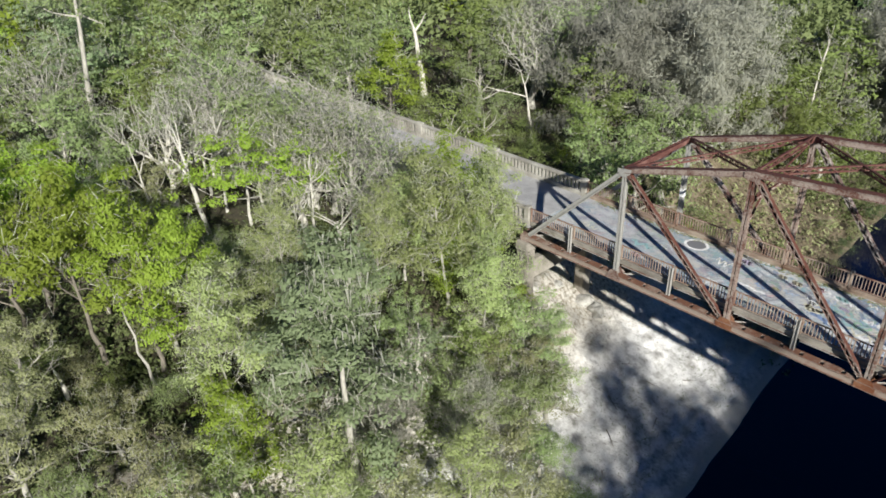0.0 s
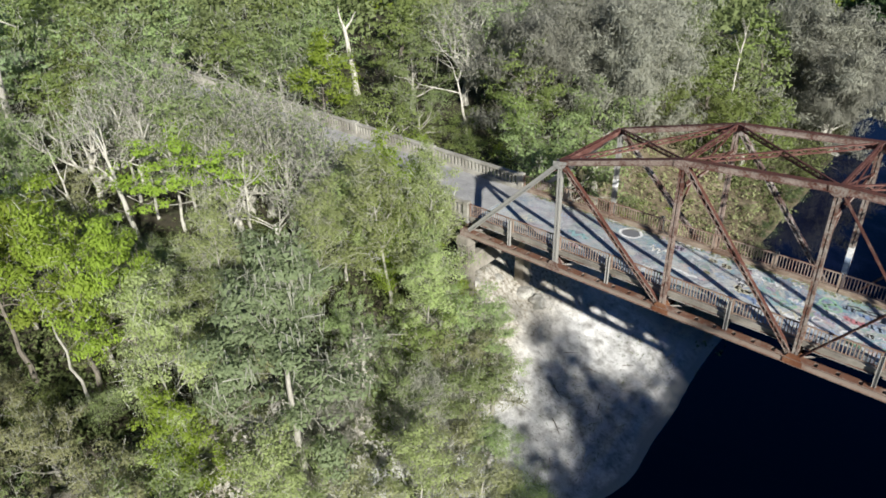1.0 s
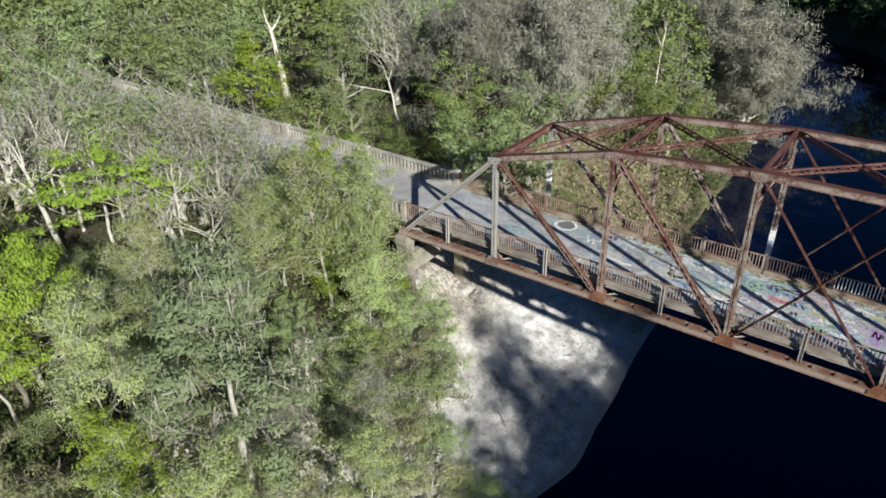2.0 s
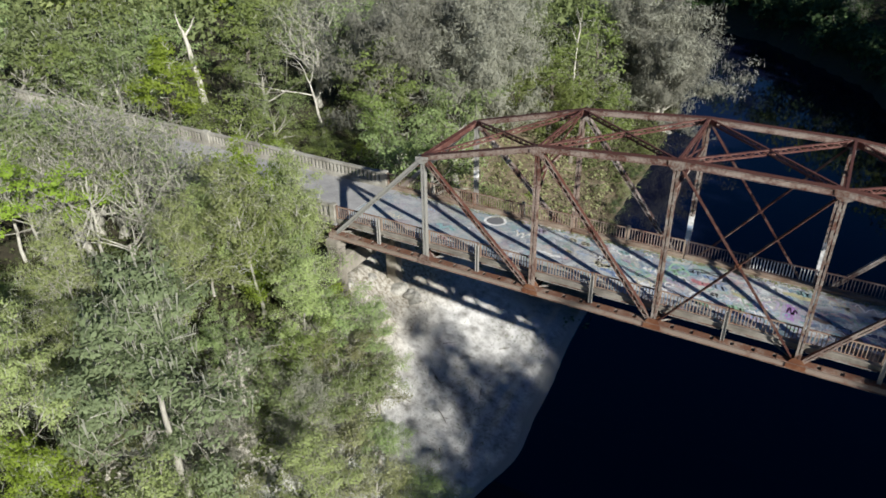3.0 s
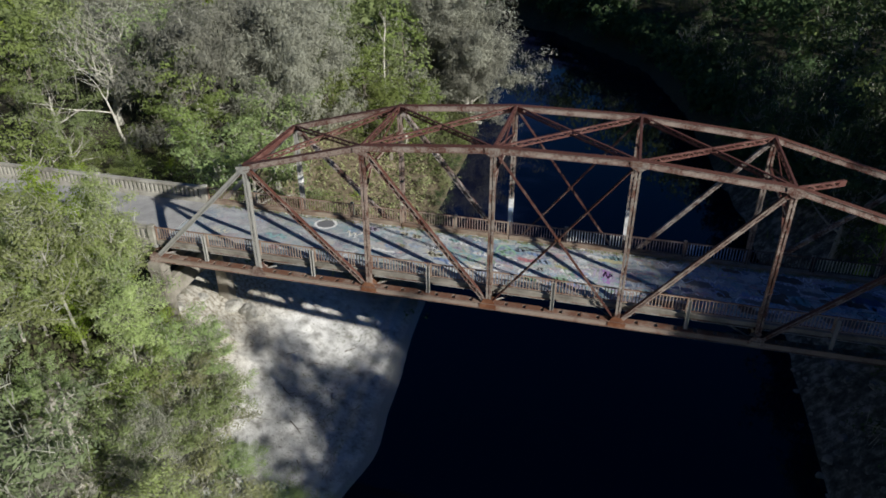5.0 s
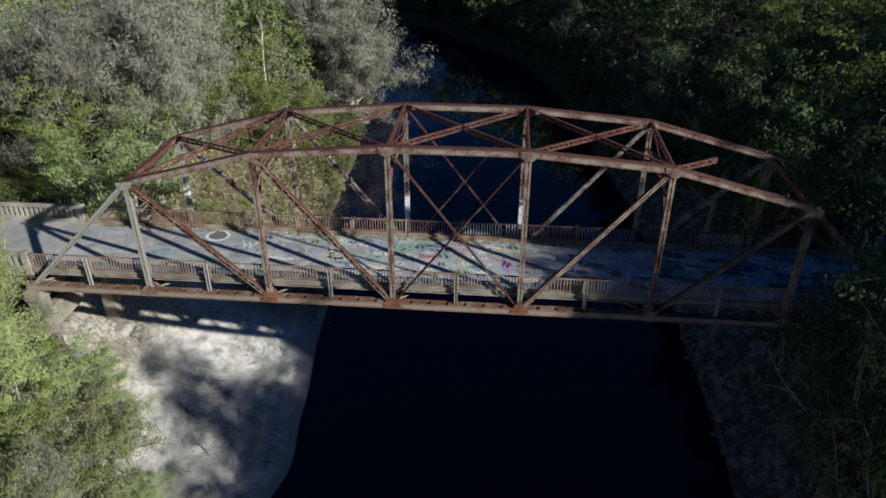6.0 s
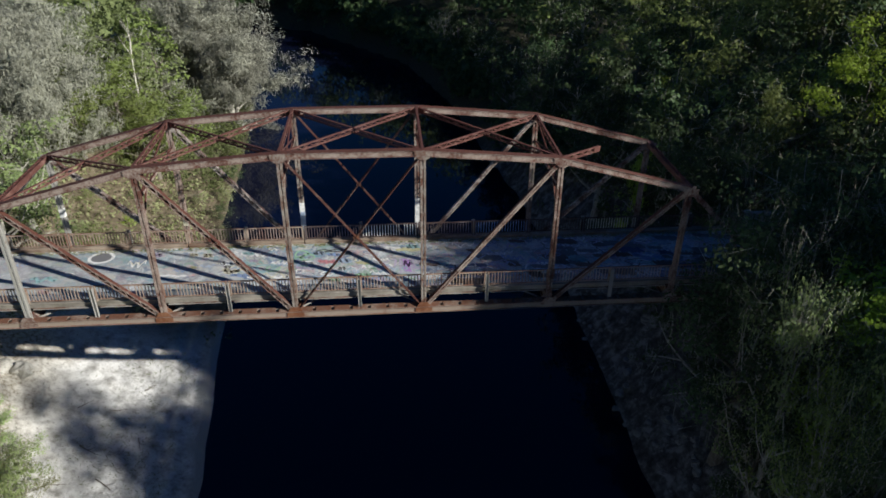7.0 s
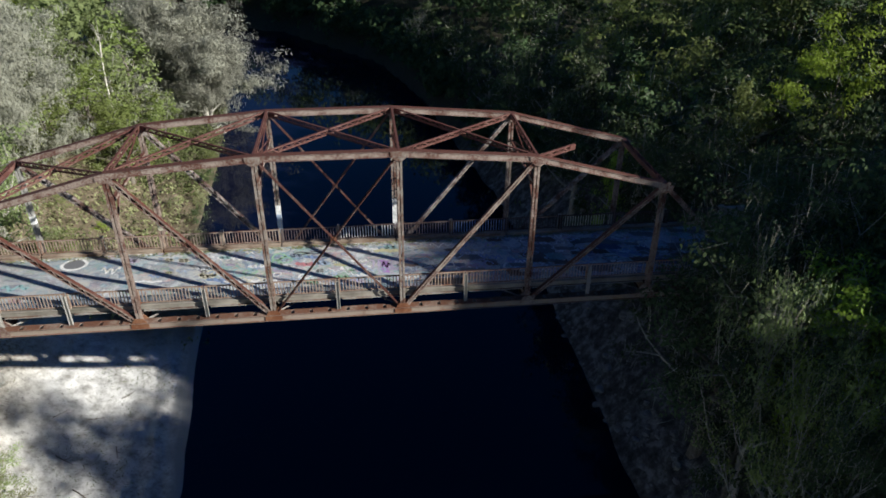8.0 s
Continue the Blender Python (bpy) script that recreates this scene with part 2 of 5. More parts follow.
BARK = bark_material("grey_brown_bark", (0.24, 0.21, 0.17), (0.08, 0.07, 0.055))
PALE_BARK = bark_material("pale_grey_bark", (0.46, 0.44, 0.38), (0.22, 0.205, 0.175))
SILVER_BARK = bark_material("silver_grey_bark", (0.58, 0.56, 0.49), (0.27, 0.25, 0.21))
DEAD_WOOD = bark_material("bleached_dead_wood", (0.72, 0.69, 0.61), (0.30, 0.27, 0.22))


def leaf_material(name, a, c2, see_through=0.35, rough=0.7):
    """Leaves that differ one by one and tree by tree, and let some light through."""
    m, n, l, b = material(name)
    geo, info = n.new("ShaderNodeNewGeometry"), n.new("ShaderNodeObjectInfo")
    tone = n.new("ShaderNodeMapRange")
    tone.inputs[3].default_value, tone.inputs[4].default_value = 0.25, 0.75
    l.new(geo.outputs["Random Per Island"], tone.inputs[0])
    c = mixed(n, l, tone.outputs[0], a, c2)
    hsv = n.new("ShaderNodeHueSaturation")
    for socket, low, high, src in (("Value", 0.7, 1.28, info.outputs["Random"]), ("Hue", 0.497, 0.522, info.outputs["Random"])):
        r = n.new("ShaderNodeMapRange")
        r.inputs[3].default_value, r.inputs[4].default_value = low, high
        l.new(src, r.inputs[0])
        l.new(r.outputs[0], hsv.inputs[socket])
    l.new(c, hsv.inputs["Color"])
    l.new(hsv.outputs[0], b.inputs["Base Color"])
    b.inputs["Roughness"].default_value = rough
    b.inputs["Specular IOR Level"].default_value = 0.3
    t = n.new("ShaderNodeBsdfTranslucent")
    l.new(hsv.outputs[0], t.inputs["Color"])
    mix = n.new("ShaderNodeMixShader")
    mix.inputs[0].default_value = see_through
    l.new(b.outputs[0], mix.inputs[1])
    l.new(t.outputs[0], mix.inputs[2])
    l.new(mix.outputs[0], n["Material Output"].inputs["Surface"])
    return m


LEAF = {
    "lime": leaf_material("lime_green_leaves", (0.232, 0.312, 0.032), (0.395, 0.485, 0.08), 0.46),
    "green": leaf_material("mid_green_leaves", (0.165, 0.205, 0.052), (0.30, 0.345, 0.115), 0.44),
    "olive": leaf_material("grey_green_oak_leaves", (0.205, 0.258, 0.098), (0.375, 0.44, 0.19), 0.44),
    "sage": leaf_material("pale_sage_leaves", (0.33, 0.375, 0.14), (0.50, 0.56, 0.25), 0.45),
    "cypress": leaf_material("dusty_green_cypress_leaves", (0.235, 0.305, 0.150), (0.40, 0.485, 0.265), 0.42),
    "moss": leaf_material("grey_spanish_moss", (0.285, 0.285, 0.23), (0.405, 0.40, 0.33), 0.45, 0.9),
    "twig": leaf_material("grey_bare_twigs", (0.33, 0.33, 0.27), (0.52, 0.51, 0.43), 0.2, 0.9),
    # "dark" puts the shade of the wooded banks into the leaf colour
    "dark": leaf_material("shade_darkened_leaves", (0.044, 0.076, 0.03), (0.125, 0.175, 0.068), 0.35),
    "brown": leaf_material("dry_olive_leaves", (0.215, 0.22, 0.10), (0.385, 0.38, 0.195), 0.38),
    "litter": leaf_material("undergrowth_leaves", (0.07, 0.085, 0.03), (0.20, 0.22, 0.085), 0.3),
}


# ---- mesh helpers ----
def mesh_of(name, bm, mat):
    me = bpy.data.meshes.new(name)
    bm.normal_update()
    bm.to_mesh(me)
    bm.free()
    me.materials.append(mat)
    return me


def part(name, bm, mat, parent, label=""):
    """One mesh object under a thing or a part."""
    ob = new(name, mesh_of(name, bm, mat))
    ob.parent = parent
    return tagged(ob, label) if label else ob


def thing(name, label, category, m=None, group="", kind=""):
    ob = new(name)
    ob.empty_display_size = 0.3
    if m is not None:
        ob.matrix_basis = m
    return tagged(ob, label, category, group, kind)


def beam(bm, a, b, w, d, up=(0, 0, 1)):
    """A box from a to b, w wide and d deep (d along up)."""
    a, b = Vector(a), Vector(b)
    z = (b - a).normalized()
    x = z.cross(Vector(up))
    x = x.normalized() if x.length > 1e-4 else Vector((1, 0, 0))
    y = x.cross(z)
    vs = [bm.verts.new(p + x * sx * w / 2 + y * sy * d / 2) for p in (a, b) for sx, sy in ((-1, -1), (1, -1), (1, 1), (-1, 1))]
    for q in ((0, 1, 2, 3), (7, 6, 5, 4), (0, 4, 5, 1), (1, 5, 6, 2), (2, 6, 7, 3), (3, 7, 4, 0)):
        bm.faces.new([vs[i] for i in q])


def laced(a, b, w, d, up=(0, 0, 1), pitch=0.42, plates=True, flange=0.06):
    """A built-up member: two channels joined by zigzag lacing on both faces. The channels stand w apart, d deep along up."""
    bm = bmesh.new()
    a, b = Vector(a), Vector(b)
    z = (b - a).normalized()
    x = z.cross(Vector(up)).normalized()
    y = x.cross(z)
    length = (b - a).length
    for s in (-1, 1):
        o = x * s * (w / 2 - 0.012)
        beam(bm, a + o, b + o, 0.024, d, up)
        for t in (-1, 1):
            f = x * s * (w / 2 - flange / 2) + y * t * (d / 2 + 0.009)
            beam(bm, a + f, b + f, flange, 0.018, up)
    n = max(2, int(length / pitch))
    for t in (-1, 1):
        for i in range(n):
            p, q = a + z * length * i / n, a + z * length * (i + 1) / n
            s = 1 if i % 2 else -1
            o = y * t * (d / 2 + 0.024)
            beam(bm, p + x * s * w * 0.40 + o, q - x * s * w * 0.40 + o, 0.045, 0.012, up)
        if plates:
            for p, q in ((a, a + z * 0.55), (b - z * 0.55, b)):
                o = y * t * (d / 2 + 0.034)
                beam(bm, p + o, q + o, w, 0.012, up)
    return bm


# ---- ground, river ----
# the river's middle line and half its width on the way
RIVER = ((30, -400, 14.3), (27.8, -60, 14.3), (27.8, 18.5, 14.3), (25.2, 36, 16.4), (23.4, 55, 15.4), (21.6, 72, 15.0), (17.2, 92, 14.3), (2.5, 113, 13.8), (-25, 130, 14.3), (-90, 150, 14), (-400, 200, 14))
WATER_Z = -12.5


def bank(xs, ys):
    """Distance from the waterline (negative in the river), and +1 on the left bank, -1 on the right."""
    best = np.full(xs.shape, 1e9)
    side = np.ones(xs.shape)
    for (ax, ay, ah), (bx, by, bh) in zip(RIVER, RIVER[1:]):
        dx, dy = bx - ax, by - ay
        k = np.clip(((xs - ax) * dx + (ys - ay) * dy) / (dx * dx + dy * dy), 0, 1)
        d = np.hypot(xs - ax - k * dx, ys - ay - k * dy) - (ah + k * (bh - ah))
        near = d < best
        side = np.where(near, np.where(dx * (ys - ay) - dy * (xs - ax) > 0, 1, -1), side)
        best = np.minimum(best, d)
    return best, side


def wave(xs, ys):
    return (np.sin(xs * 0.31 + 1.3 * np.sin(ys * 0.17)) + np.sin(ys * 0.37 + 2.0 + 1.1 * np.sin(xs * 0.23)) + 0.6 * np.sin(xs * 0.83 + ys * 0.71)) / 2.6


def height(xs, ys):
    xs, ys = np.asarray(xs, float), np.asarray(ys, float)
    s, side = bank(xs, ys)
    s = s + np.where(side > 0, 0.22, 0.3) * wave(xs * 1.3, ys * 1.3)
    s = s + np.where(side > 0, 0.5 * np.exp(-((ys + 1.0) / 3.5) ** 2) - 1.1 * np.exp(-((ys - 15.0) / 6.0) ** 2) - 0.5 * np.exp(-((ys + 7.0) / 3.0) ** 2), 0)
    left = np.interp(s, (-14, -3, 0, 1.5, 3, 6.5, 9.5, 12.5, 16, 20, 40), (-16, -13.4, -12.5, -12.2, -11.65, -10.9, -9.4, -7.8, -5.6, -4.6, -4.0))
    right = np.interp(s, (-14, -3, 0, 1.5, 4, 6.5, 9, 14), (-16, -13.6, -12.5, -10.6, -8.8, -6.2, -4.8, -4.0))
    left = left + 0.13 * np.sin(s * 4.2) * np.exp(-((s - 2.2) / 1.4) ** 2) * np.clip(s / 1.5, 0, 1)      # old water lines along the beach
    z = np.where(side > 0, left, right)
    z = z + 1.6 * np.exp(-((xs + 1.0) ** 2 / 14 + (ys + 0.5) ** 2 / 22))
    rough = np.where(side > 0, np.clip(s / 4, 0, 1), np.clip((s + 2) / 4, 0, 1))
    lumpy = np.where((side > 0) & (ys < 20), np.clip((s - 3.0) / 5, 0, 1), 0.0)
    z = z + lumpy * (0.13 * np.sin(xs * 2.9 + 1.7 * np.sin(ys * 1.3)) * np.sin(ys * 2.3 + 1.2 * np.sin(xs * 1.9)) + 0.07 * np.sin(xs * 6.1 + 2.0 * np.sin(ys * 3.7)) * np.sin(ys * 5.3 + 1.5 * np.sin(xs * 4.1)))
    return z + (0.28 * wave(xs, ys) + 0.12 * wave(xs * 3.1 + 5, ys * 3.1)) * rough


def ground_z(x, y):
    return float(height(np.array([x]), np.array([y]))[0])


def grid_axis(lo, hi, fine_lo, fine_hi, step, fine):
    far = [-3500, -1500, -700, -350]
    return np.array(far + list(np.arange(lo, fine_lo, step)) + list(np.arange(fine_lo, fine_hi, fine)) + list(np.arange(fine_hi, hi, step)) + [-f for f in far[::-1]])


gx, gy = grid_axis(-210, 200, -14, 60, 4, 1.0), grid_axis(-120, 230, -30, 84, 4, 1.0)
gx = np.unique(np.concatenate((gx, np.arange(0, 15.01, 0.25))))
gy = np.unique(np.concatenate((gy, np.arange(-10, 13.01, 0.25))))
GX, GY = np.meshgrid(gx, gy)
GZ = height(GX, GY)
me = bpy.data.meshes.new("ground")
nx = len(gx)
me.from_pydata([(float(a), float(b), float(c)) for a, b, c in zip(GX.ravel(), GY.ravel(), GZ.ravel())], [],
               [(j * nx + i, j * nx + i + 1, (j + 1) * nx + i + 1, (j + 1) * nx + i) for j in range(len(gy) - 1) for i in range(nx - 1)])
me.polygons.foreach_set("use_smooth", [True] * len(me.polygons))
me.materials.append(GROUND)
tagged(new("ground", me), "white sand river bank rising to leaf-littered forest floor", "ground", kind="structure")
bm = bmesh.new()
bmesh.ops.create_grid(bm, x_segments=1, y_segments=1, size=1)
bmesh.ops.transform(bm, matrix=Matrix.Translation((0, 0, WATER_Z)) @ Matrix.Diagonal((1200, 1200, 1, 1)), verts=bm.verts)
tagged(new("water", mesh_of("water", bm, WATER)), "still black tannin-stained river water between the banks", "river", kind="structure")

# ---- the bridge ----
PANEL, WIDE = 7.0, 6.62
TOP = {1: 6.78, 2: 8.62, 3: 9.2, 4: 9.2, 5: 8.62, 6: 6.78}
ROAD_Z, CURB_Z, RAIL_Z = 0.85, 1.04, 1.98
bridge = thing("truss_bridge", "rusted steel through-truss bridge with graffiti-covered deck over a dark river", "bridge")


def low(k, y):
    return Vector((PANEL * k, y, 0))


def up(k, y):
    return Vector((PANEL * k, y, TOP[k]))


def chord_piece(a, b):
    bm = bmesh.new()
    a, b = Vector(a), Vector(b)
    for s in (-0.15, 0.15):
        beam(bm, a + Vector((0, s, 0)), b + Vector((0, s, 0)), 0.03, 0.27)
        beam(bm, a + Vector((0, s * 1.2, -0.135)), b + Vector((0, s * 1.2, -0.135)), 0.10, 0.02)
    beam(bm, a + Vector((0, 0, 0.15)), b + Vector((0, 0, 0.15)), 0.42, 0.025)
    n = max(3, int((b - a).length / 0.5))
    for i in range(n):
        s = 1 if i % 2 else -1
        p, q = a.lerp(b, i / n), a.lerp(b, (i + 1) / n)
        beam(bm, p + Vector((0, 0.14 * s, -0.15)), q - Vector((0, 0.14 * s, 0.15)), 0.07, 0.012)
    return bm


def vertical_piece(a, b, w, d):
    """A slim upright: four angles back to back round a narrow slot, tied by batten plates."""
    bm = bmesh.new()
    a, b = Vector(a), Vector(b)
    for s in (-1, 1):
        beam(bm, a + Vector((s * 0.034, 0, 0)), b + Vector((s * 0.034, 0, 0)), 0.02, d, up=(0, 1, 0))
        for t in (-1, 1):
            o = Vector((s * (0.024 + w / 4), t * (d / 2 + 0.011), 0))
            beam(bm, a + o, b + o, w / 2 - 0.02, 0.02, up=(0, 1, 0))
    n = max(3, round((b - a).length / 1.3))
    for i in range(n):
        c = a.lerp(b, (i + 0.5) / n)
        for t in (-1, 1):
            o = Vector((0, t * (d / 2 + 0.002), 0))
            beam(bm, c + o - Vector((0, 0, 0.09)), c + o + Vector((0, 0, 0.09)), w * 0.5, 0.012, up=(0, 1, 0))
    return bm


for y, inward in ((0.0, 1), (WIDE, -1)):
    for k in range(7):
        bm = bmesh.new()
        a, b = low(k, y), low(k + 1, y)
        for s in (-0.16, 0.16):
            beam(bm, a + Vector((0, s, 0)), b + Vector((0, s, 0)), 0.025, 0.34)
            for t in (-0.17, 0.17):
                beam(bm, a + Vector((0, s * 1.28, t)), b + Vector((0, s * 1.28, t)), 0.11, 0.018)
        for i in range(7):
            c = a.lerp(b, (i + 0.5) / 7)
            for t in (-0.185, 0.185):
                beam(bm, c + Vector((-0.41, 0, t)), c + Vector((0.41, 0, t)), 0.44, 0.014)
        part("bottom_chord", bm, TAN, bridge)
    for k in range(1, 6):
        part("top_chord", chord_piece(up(k, y), up(k + 1, y)), RUST, bridge)
    part("end_post", chord_piece(low(0, y), up(1, y)), FADED, bridge, "faded grey inclined end post")
    part("end_post", chord_piece(low(7, y), up(6, y)), RUST, bridge)
    for k in range(1, 7):
        w = 0.20 if k in (1, 6) else 0.24
        part("vertical", vertical_piece(low(k, y), up(k, y) - Vector((0, 0, 0.15)), 0.25, w), FADED if k == 1 else WORN if k in (3, 4) else RUST, bridge)
    for a, b, w in ((up(1, y), low(2, y), 0.30), (up(2, y), low(3, y), 0.30), (low(4, y), up(5, y), 0.28), (low(5, y), up(6, y), 0.28)):
        part("diagonal", laced(a, b, w * 0.9, 0.20, up=(0, 1, 0)) if a.z > b.z else laced(a, b, 0.22, 0.20, up=(0, 1, 0), pitch=0.9, flange=0.09), FLAKED if y else RUST, bridge)
    for a, b in ((up(3, y), low(4, y)), (low(3, y), up(4, y))):
        for s in (-0.05, 0.05):
            bm = bmesh.new()
            o = Vector((0, s, 0))
            beam(bm, a + o, b + o, 0.10, 0.018, up=(0, 1, 0))
            beam(bm, a + o * 1.4, b + o * 1.4, 0.016, 0.08, up=(0, 1, 0))
            part("counter_brace", bm, COUNTER, bridge)
    bm = bmesh.new()
    c = (up(3, y) + low(4, y)) / 2
    beam(bm, c + Vector((-0.14, 0, 0)), c + Vector((0.14, 0, 0)), 0.14, 0.24)
    part("tie_plate", bm, ORANGE if y == 0 else COUNTER, bridge)
    # gusset plates at the joints
    for k in range(0, 8):
        for s in (-0.2, 0.2):
            bm = bmesh.new()
            hw = 0.46 if 0 < k < 7 else 0.40
            pts = [(-hw, -0.2), (hw, -0.2), (hw, 0.10), (0.22, 0.46), (-0.22, 0.46), (-hw, 0.10)]
            vs = [bm.verts.new((PANEL * k + px, y + s, pz)) for px, pz in pts]
            f = bm.faces.new(vs)
            e = bmesh.ops.extrude_face_region(bm, geom=[f])
            bmesh.ops.translate(bm, vec=(0, 0.02 if s > 0 else -0.02, 0), verts=[v for v in e["geom"] if isinstance(v, bmesh.types.BMVert)])
            part("gusset_plate", bm, ORANGE if 1 < k < 5 else RUST, bridge)
        if k in TOP:
            for s in (-0.19, 0.19):
                bm = bmesh.new()
                pts = [(-0.44, 0.12), (0.44, 0.12), (0.40, -0.16), (0.14, -0.34), (-0.14, -0.34), (-0.40, -0.16)]
                slope = (TOP.get(k + 1, TOP[k]) - TOP.get(k - 1, TOP[k])) / (2 * PANEL)
                vs = [bm.verts.new((PANEL * k + px, y + s, TOP[k] + pz + px * slope)) for px, pz in pts]
                f = bm.faces.new(vs)
                e = bmesh.ops.extrude_face_region(bm, geom=[f])
                bmesh.ops.translate(bm, vec=(0, 0.02 if s > 0 else -0.02, 0), verts=[v for v in e["geom"] if isinstance(v, bmesh.types.BMVert)])
                part("gusset_plate", bm, FADED if k == 1 else WORN if k in (3, 4) else RUST, bridge)
    # posts halfway along each panel, from the chord to the rail
    for k in range(7):
        bm = bmesh.new()
        x = PANEL * (k + 0.5)
        beam(bm, (x, y + 0.02 * inward, 0.17), (x, y + 0.02 * inward, RAIL_Z), 0.16, 0.02, up=(0, 1, 0))
        for s in (-0.08, 0.08):
            beam(bm, (x + s, y + 0.02 * inward, 0.17), (x + s, y + 0.02 * inward, RAIL_Z), 0.016, 0.16, up=(0, 1, 0))
        part("rail_post", bm, FADED, bridge, "faded grey steel post")

# top bracing between the trusses
def upright(a, b, deep=0.30):
    """A lattice strut that stands on edge: angles above and below with lacing between."""
    d = b - a
    return laced(a, b, deep, 0.07, up=Vector((-d.y, d.x, 0)).normalized(), pitch=0.36, flange=0.06)


for k in range(1, 7):
    a, b = up(k, 0), up(k, WIDE)
    if k in (1, 6):
        part("portal_strut", laced(a, b, 0.28, 0.24), LATTICE, bridge)
        d = (low(0, 0) - up(1, 0)) if k == 1 else (low(7, 0) - up(6, 0))
        d = d.normalized()
        part("portal_strut", upright(a + d * 1.5, b + d * 1.5, 0.22), LATTICE, bridge)
        for i in range(4):
            p, q = a.lerp(b, i / 4), a.lerp(b, (i + 1) / 4)
            s, e = (p, q + d * 1.5) if i % 2 == 0 else (p + d * 1.5, q)
            bm = bmesh.new()
            beam(bm, s, e, 0.10, 0.02)
            beam(bm, s, e, 0.02, 0.09)
            part("portal_brace", bm, LATTICE, bridge)
        for s, t in ((a, 1), (b, -1)):
            bm = bmesh.new()
            beam(bm, s + d * 3.0, s + d * 1.5 + Vector((0, 1.5 * t, 0)), 0.12, 0.1)
            part("knee_brace", bm, RUST, bridge)
    else:
        part("top_strut", upright(a, b, 0.34), LATTICE, bridge)
        lower = Vector((0, 0, -1.5))
        bm = bmesh.new()
        beam(bm, a + lower, b + lower, 0.12, 0.14)
        part("sway_strut", bm, RUST, bridge)
        for s, e in ((a, b + lower), (b, a + lower)):
            bm = bmesh.new()
            beam(bm, s, e, 0.09, 0.02)
            beam(bm, s, e, 0.02, 0.09)
            part("sway_brace", bm, LATTICE, bridge)
        for s, t in ((a, 1), (b, -1)):
            bm = bmesh.new()
            beam(bm, s + Vector((0, 0, -2.9)), s + lower + Vector((0, 1.4 * t, 0)), 0.10, 0.09)
            part("knee_brace", bm, RUST, bridge)
for k in range(1, 5):
    part("lateral_brace", upright(up(k, WIDE), up(k + 1, 0)), LATTICE, bridge)
    part("lateral_brace", upright(up(k, 0), up(k + 1, WIDE)), LATTICE, bridge)
stub = up(5, 0).lerp(up(6, WIDE), 0.38)
part("broken_brace", upright(up(5, 0), stub + Vector((0, 0, 0.25))), LATTICE, bridge, "snapped rusty lattice brace hanging in the air")

# floor system
for k in range(8):
    bm = bmesh.new()
    a, b = Vector((PANEL * k, 0.1, 0.12)), Vector((PANEL * k, WIDE - 0.1, 0.12))
    beam(bm, a, b, 0.03, 0.8)
    for t in (-0.4, 0.38):
        beam(bm, a + Vector((0, 0, t)), b + Vector((0, 0, t)), 0.28, 0.03)
    part("floor_beam", bm, RUST, bridge)
for i in range(5):
    y = 1.35 + i * (WIDE - 2.7) / 4
    bm = bmesh.new()
    beam(bm, (0, y, 0.28), (49, y, 0.28), 0.025, 0.5)
    for t in (0.04, 0.52):
        beam(bm, (0, y, t), (49, y, t), 0.2, 0.025)
    part("stringer", bm, RUST, bridge)
for k in range(7):
    for a, b in (((PANEL * k, 0.15, 0.06), (PANEL * (k + 1), WIDE - 0.15, 0.06)), ((PANEL * k, WIDE - 0.15, 0.02), (PANEL * (k + 1), 0.15, 0.02))):
        bm = bmesh.new()
        beam(bm, a, b, 0.12, 0.016)
        beam(bm, a, b, 0.016, 0.1)
        part("bottom_lateral", bm, FADED, bridge)
bm = bmesh.new()
beam(bm, (0.05, WIDE / 2, ROAD_Z - 0.1), (48.95, WIDE / 2, ROAD_Z - 0.1), WIDE - 0.98, 0.2)
part("deck", bm, DECK, bridge, "grey roadway slab covered in faded coloured graffiti")
for y in (0.36, WIDE - 0.36):
    for k in range(7):
        bm = bmesh.new()
        a, b = Vector((PANEL * k + 0.04, y, 0)), Vector((PANEL * (k + 1) - 0.04, y, 0))
        for z, h, w in ((0.885, 0.25, 0.26), (CURB_Z - 0.02, 0.06, 0.34)):
            beam(bm, a + Vector((0, 0, z)), b + Vector((0, 0, z)), w, h)
        bmesh.ops.bevel(bm, geom=bm.edges[:], offset=0.012, segments=1, affect="EDGES")
        part("curb", bm, CONCRETE if y < 1 else CURB, bridge, "stained concrete curb" if y < 1 else "rust-streaked cream concrete curb")
        bm = bmesh.new()
        out = -0.16 if y < 1 else 0.16
        for o in (0.25, 3.72):
            beam(bm, (PANEL * k + o, y + out, 0.735), (PANEL * k + o + 3.03, y + out, 0.735), 0.16, 0.035)
        part("edge_angle", bm, FADED, bridge, "pale steel edge angle")


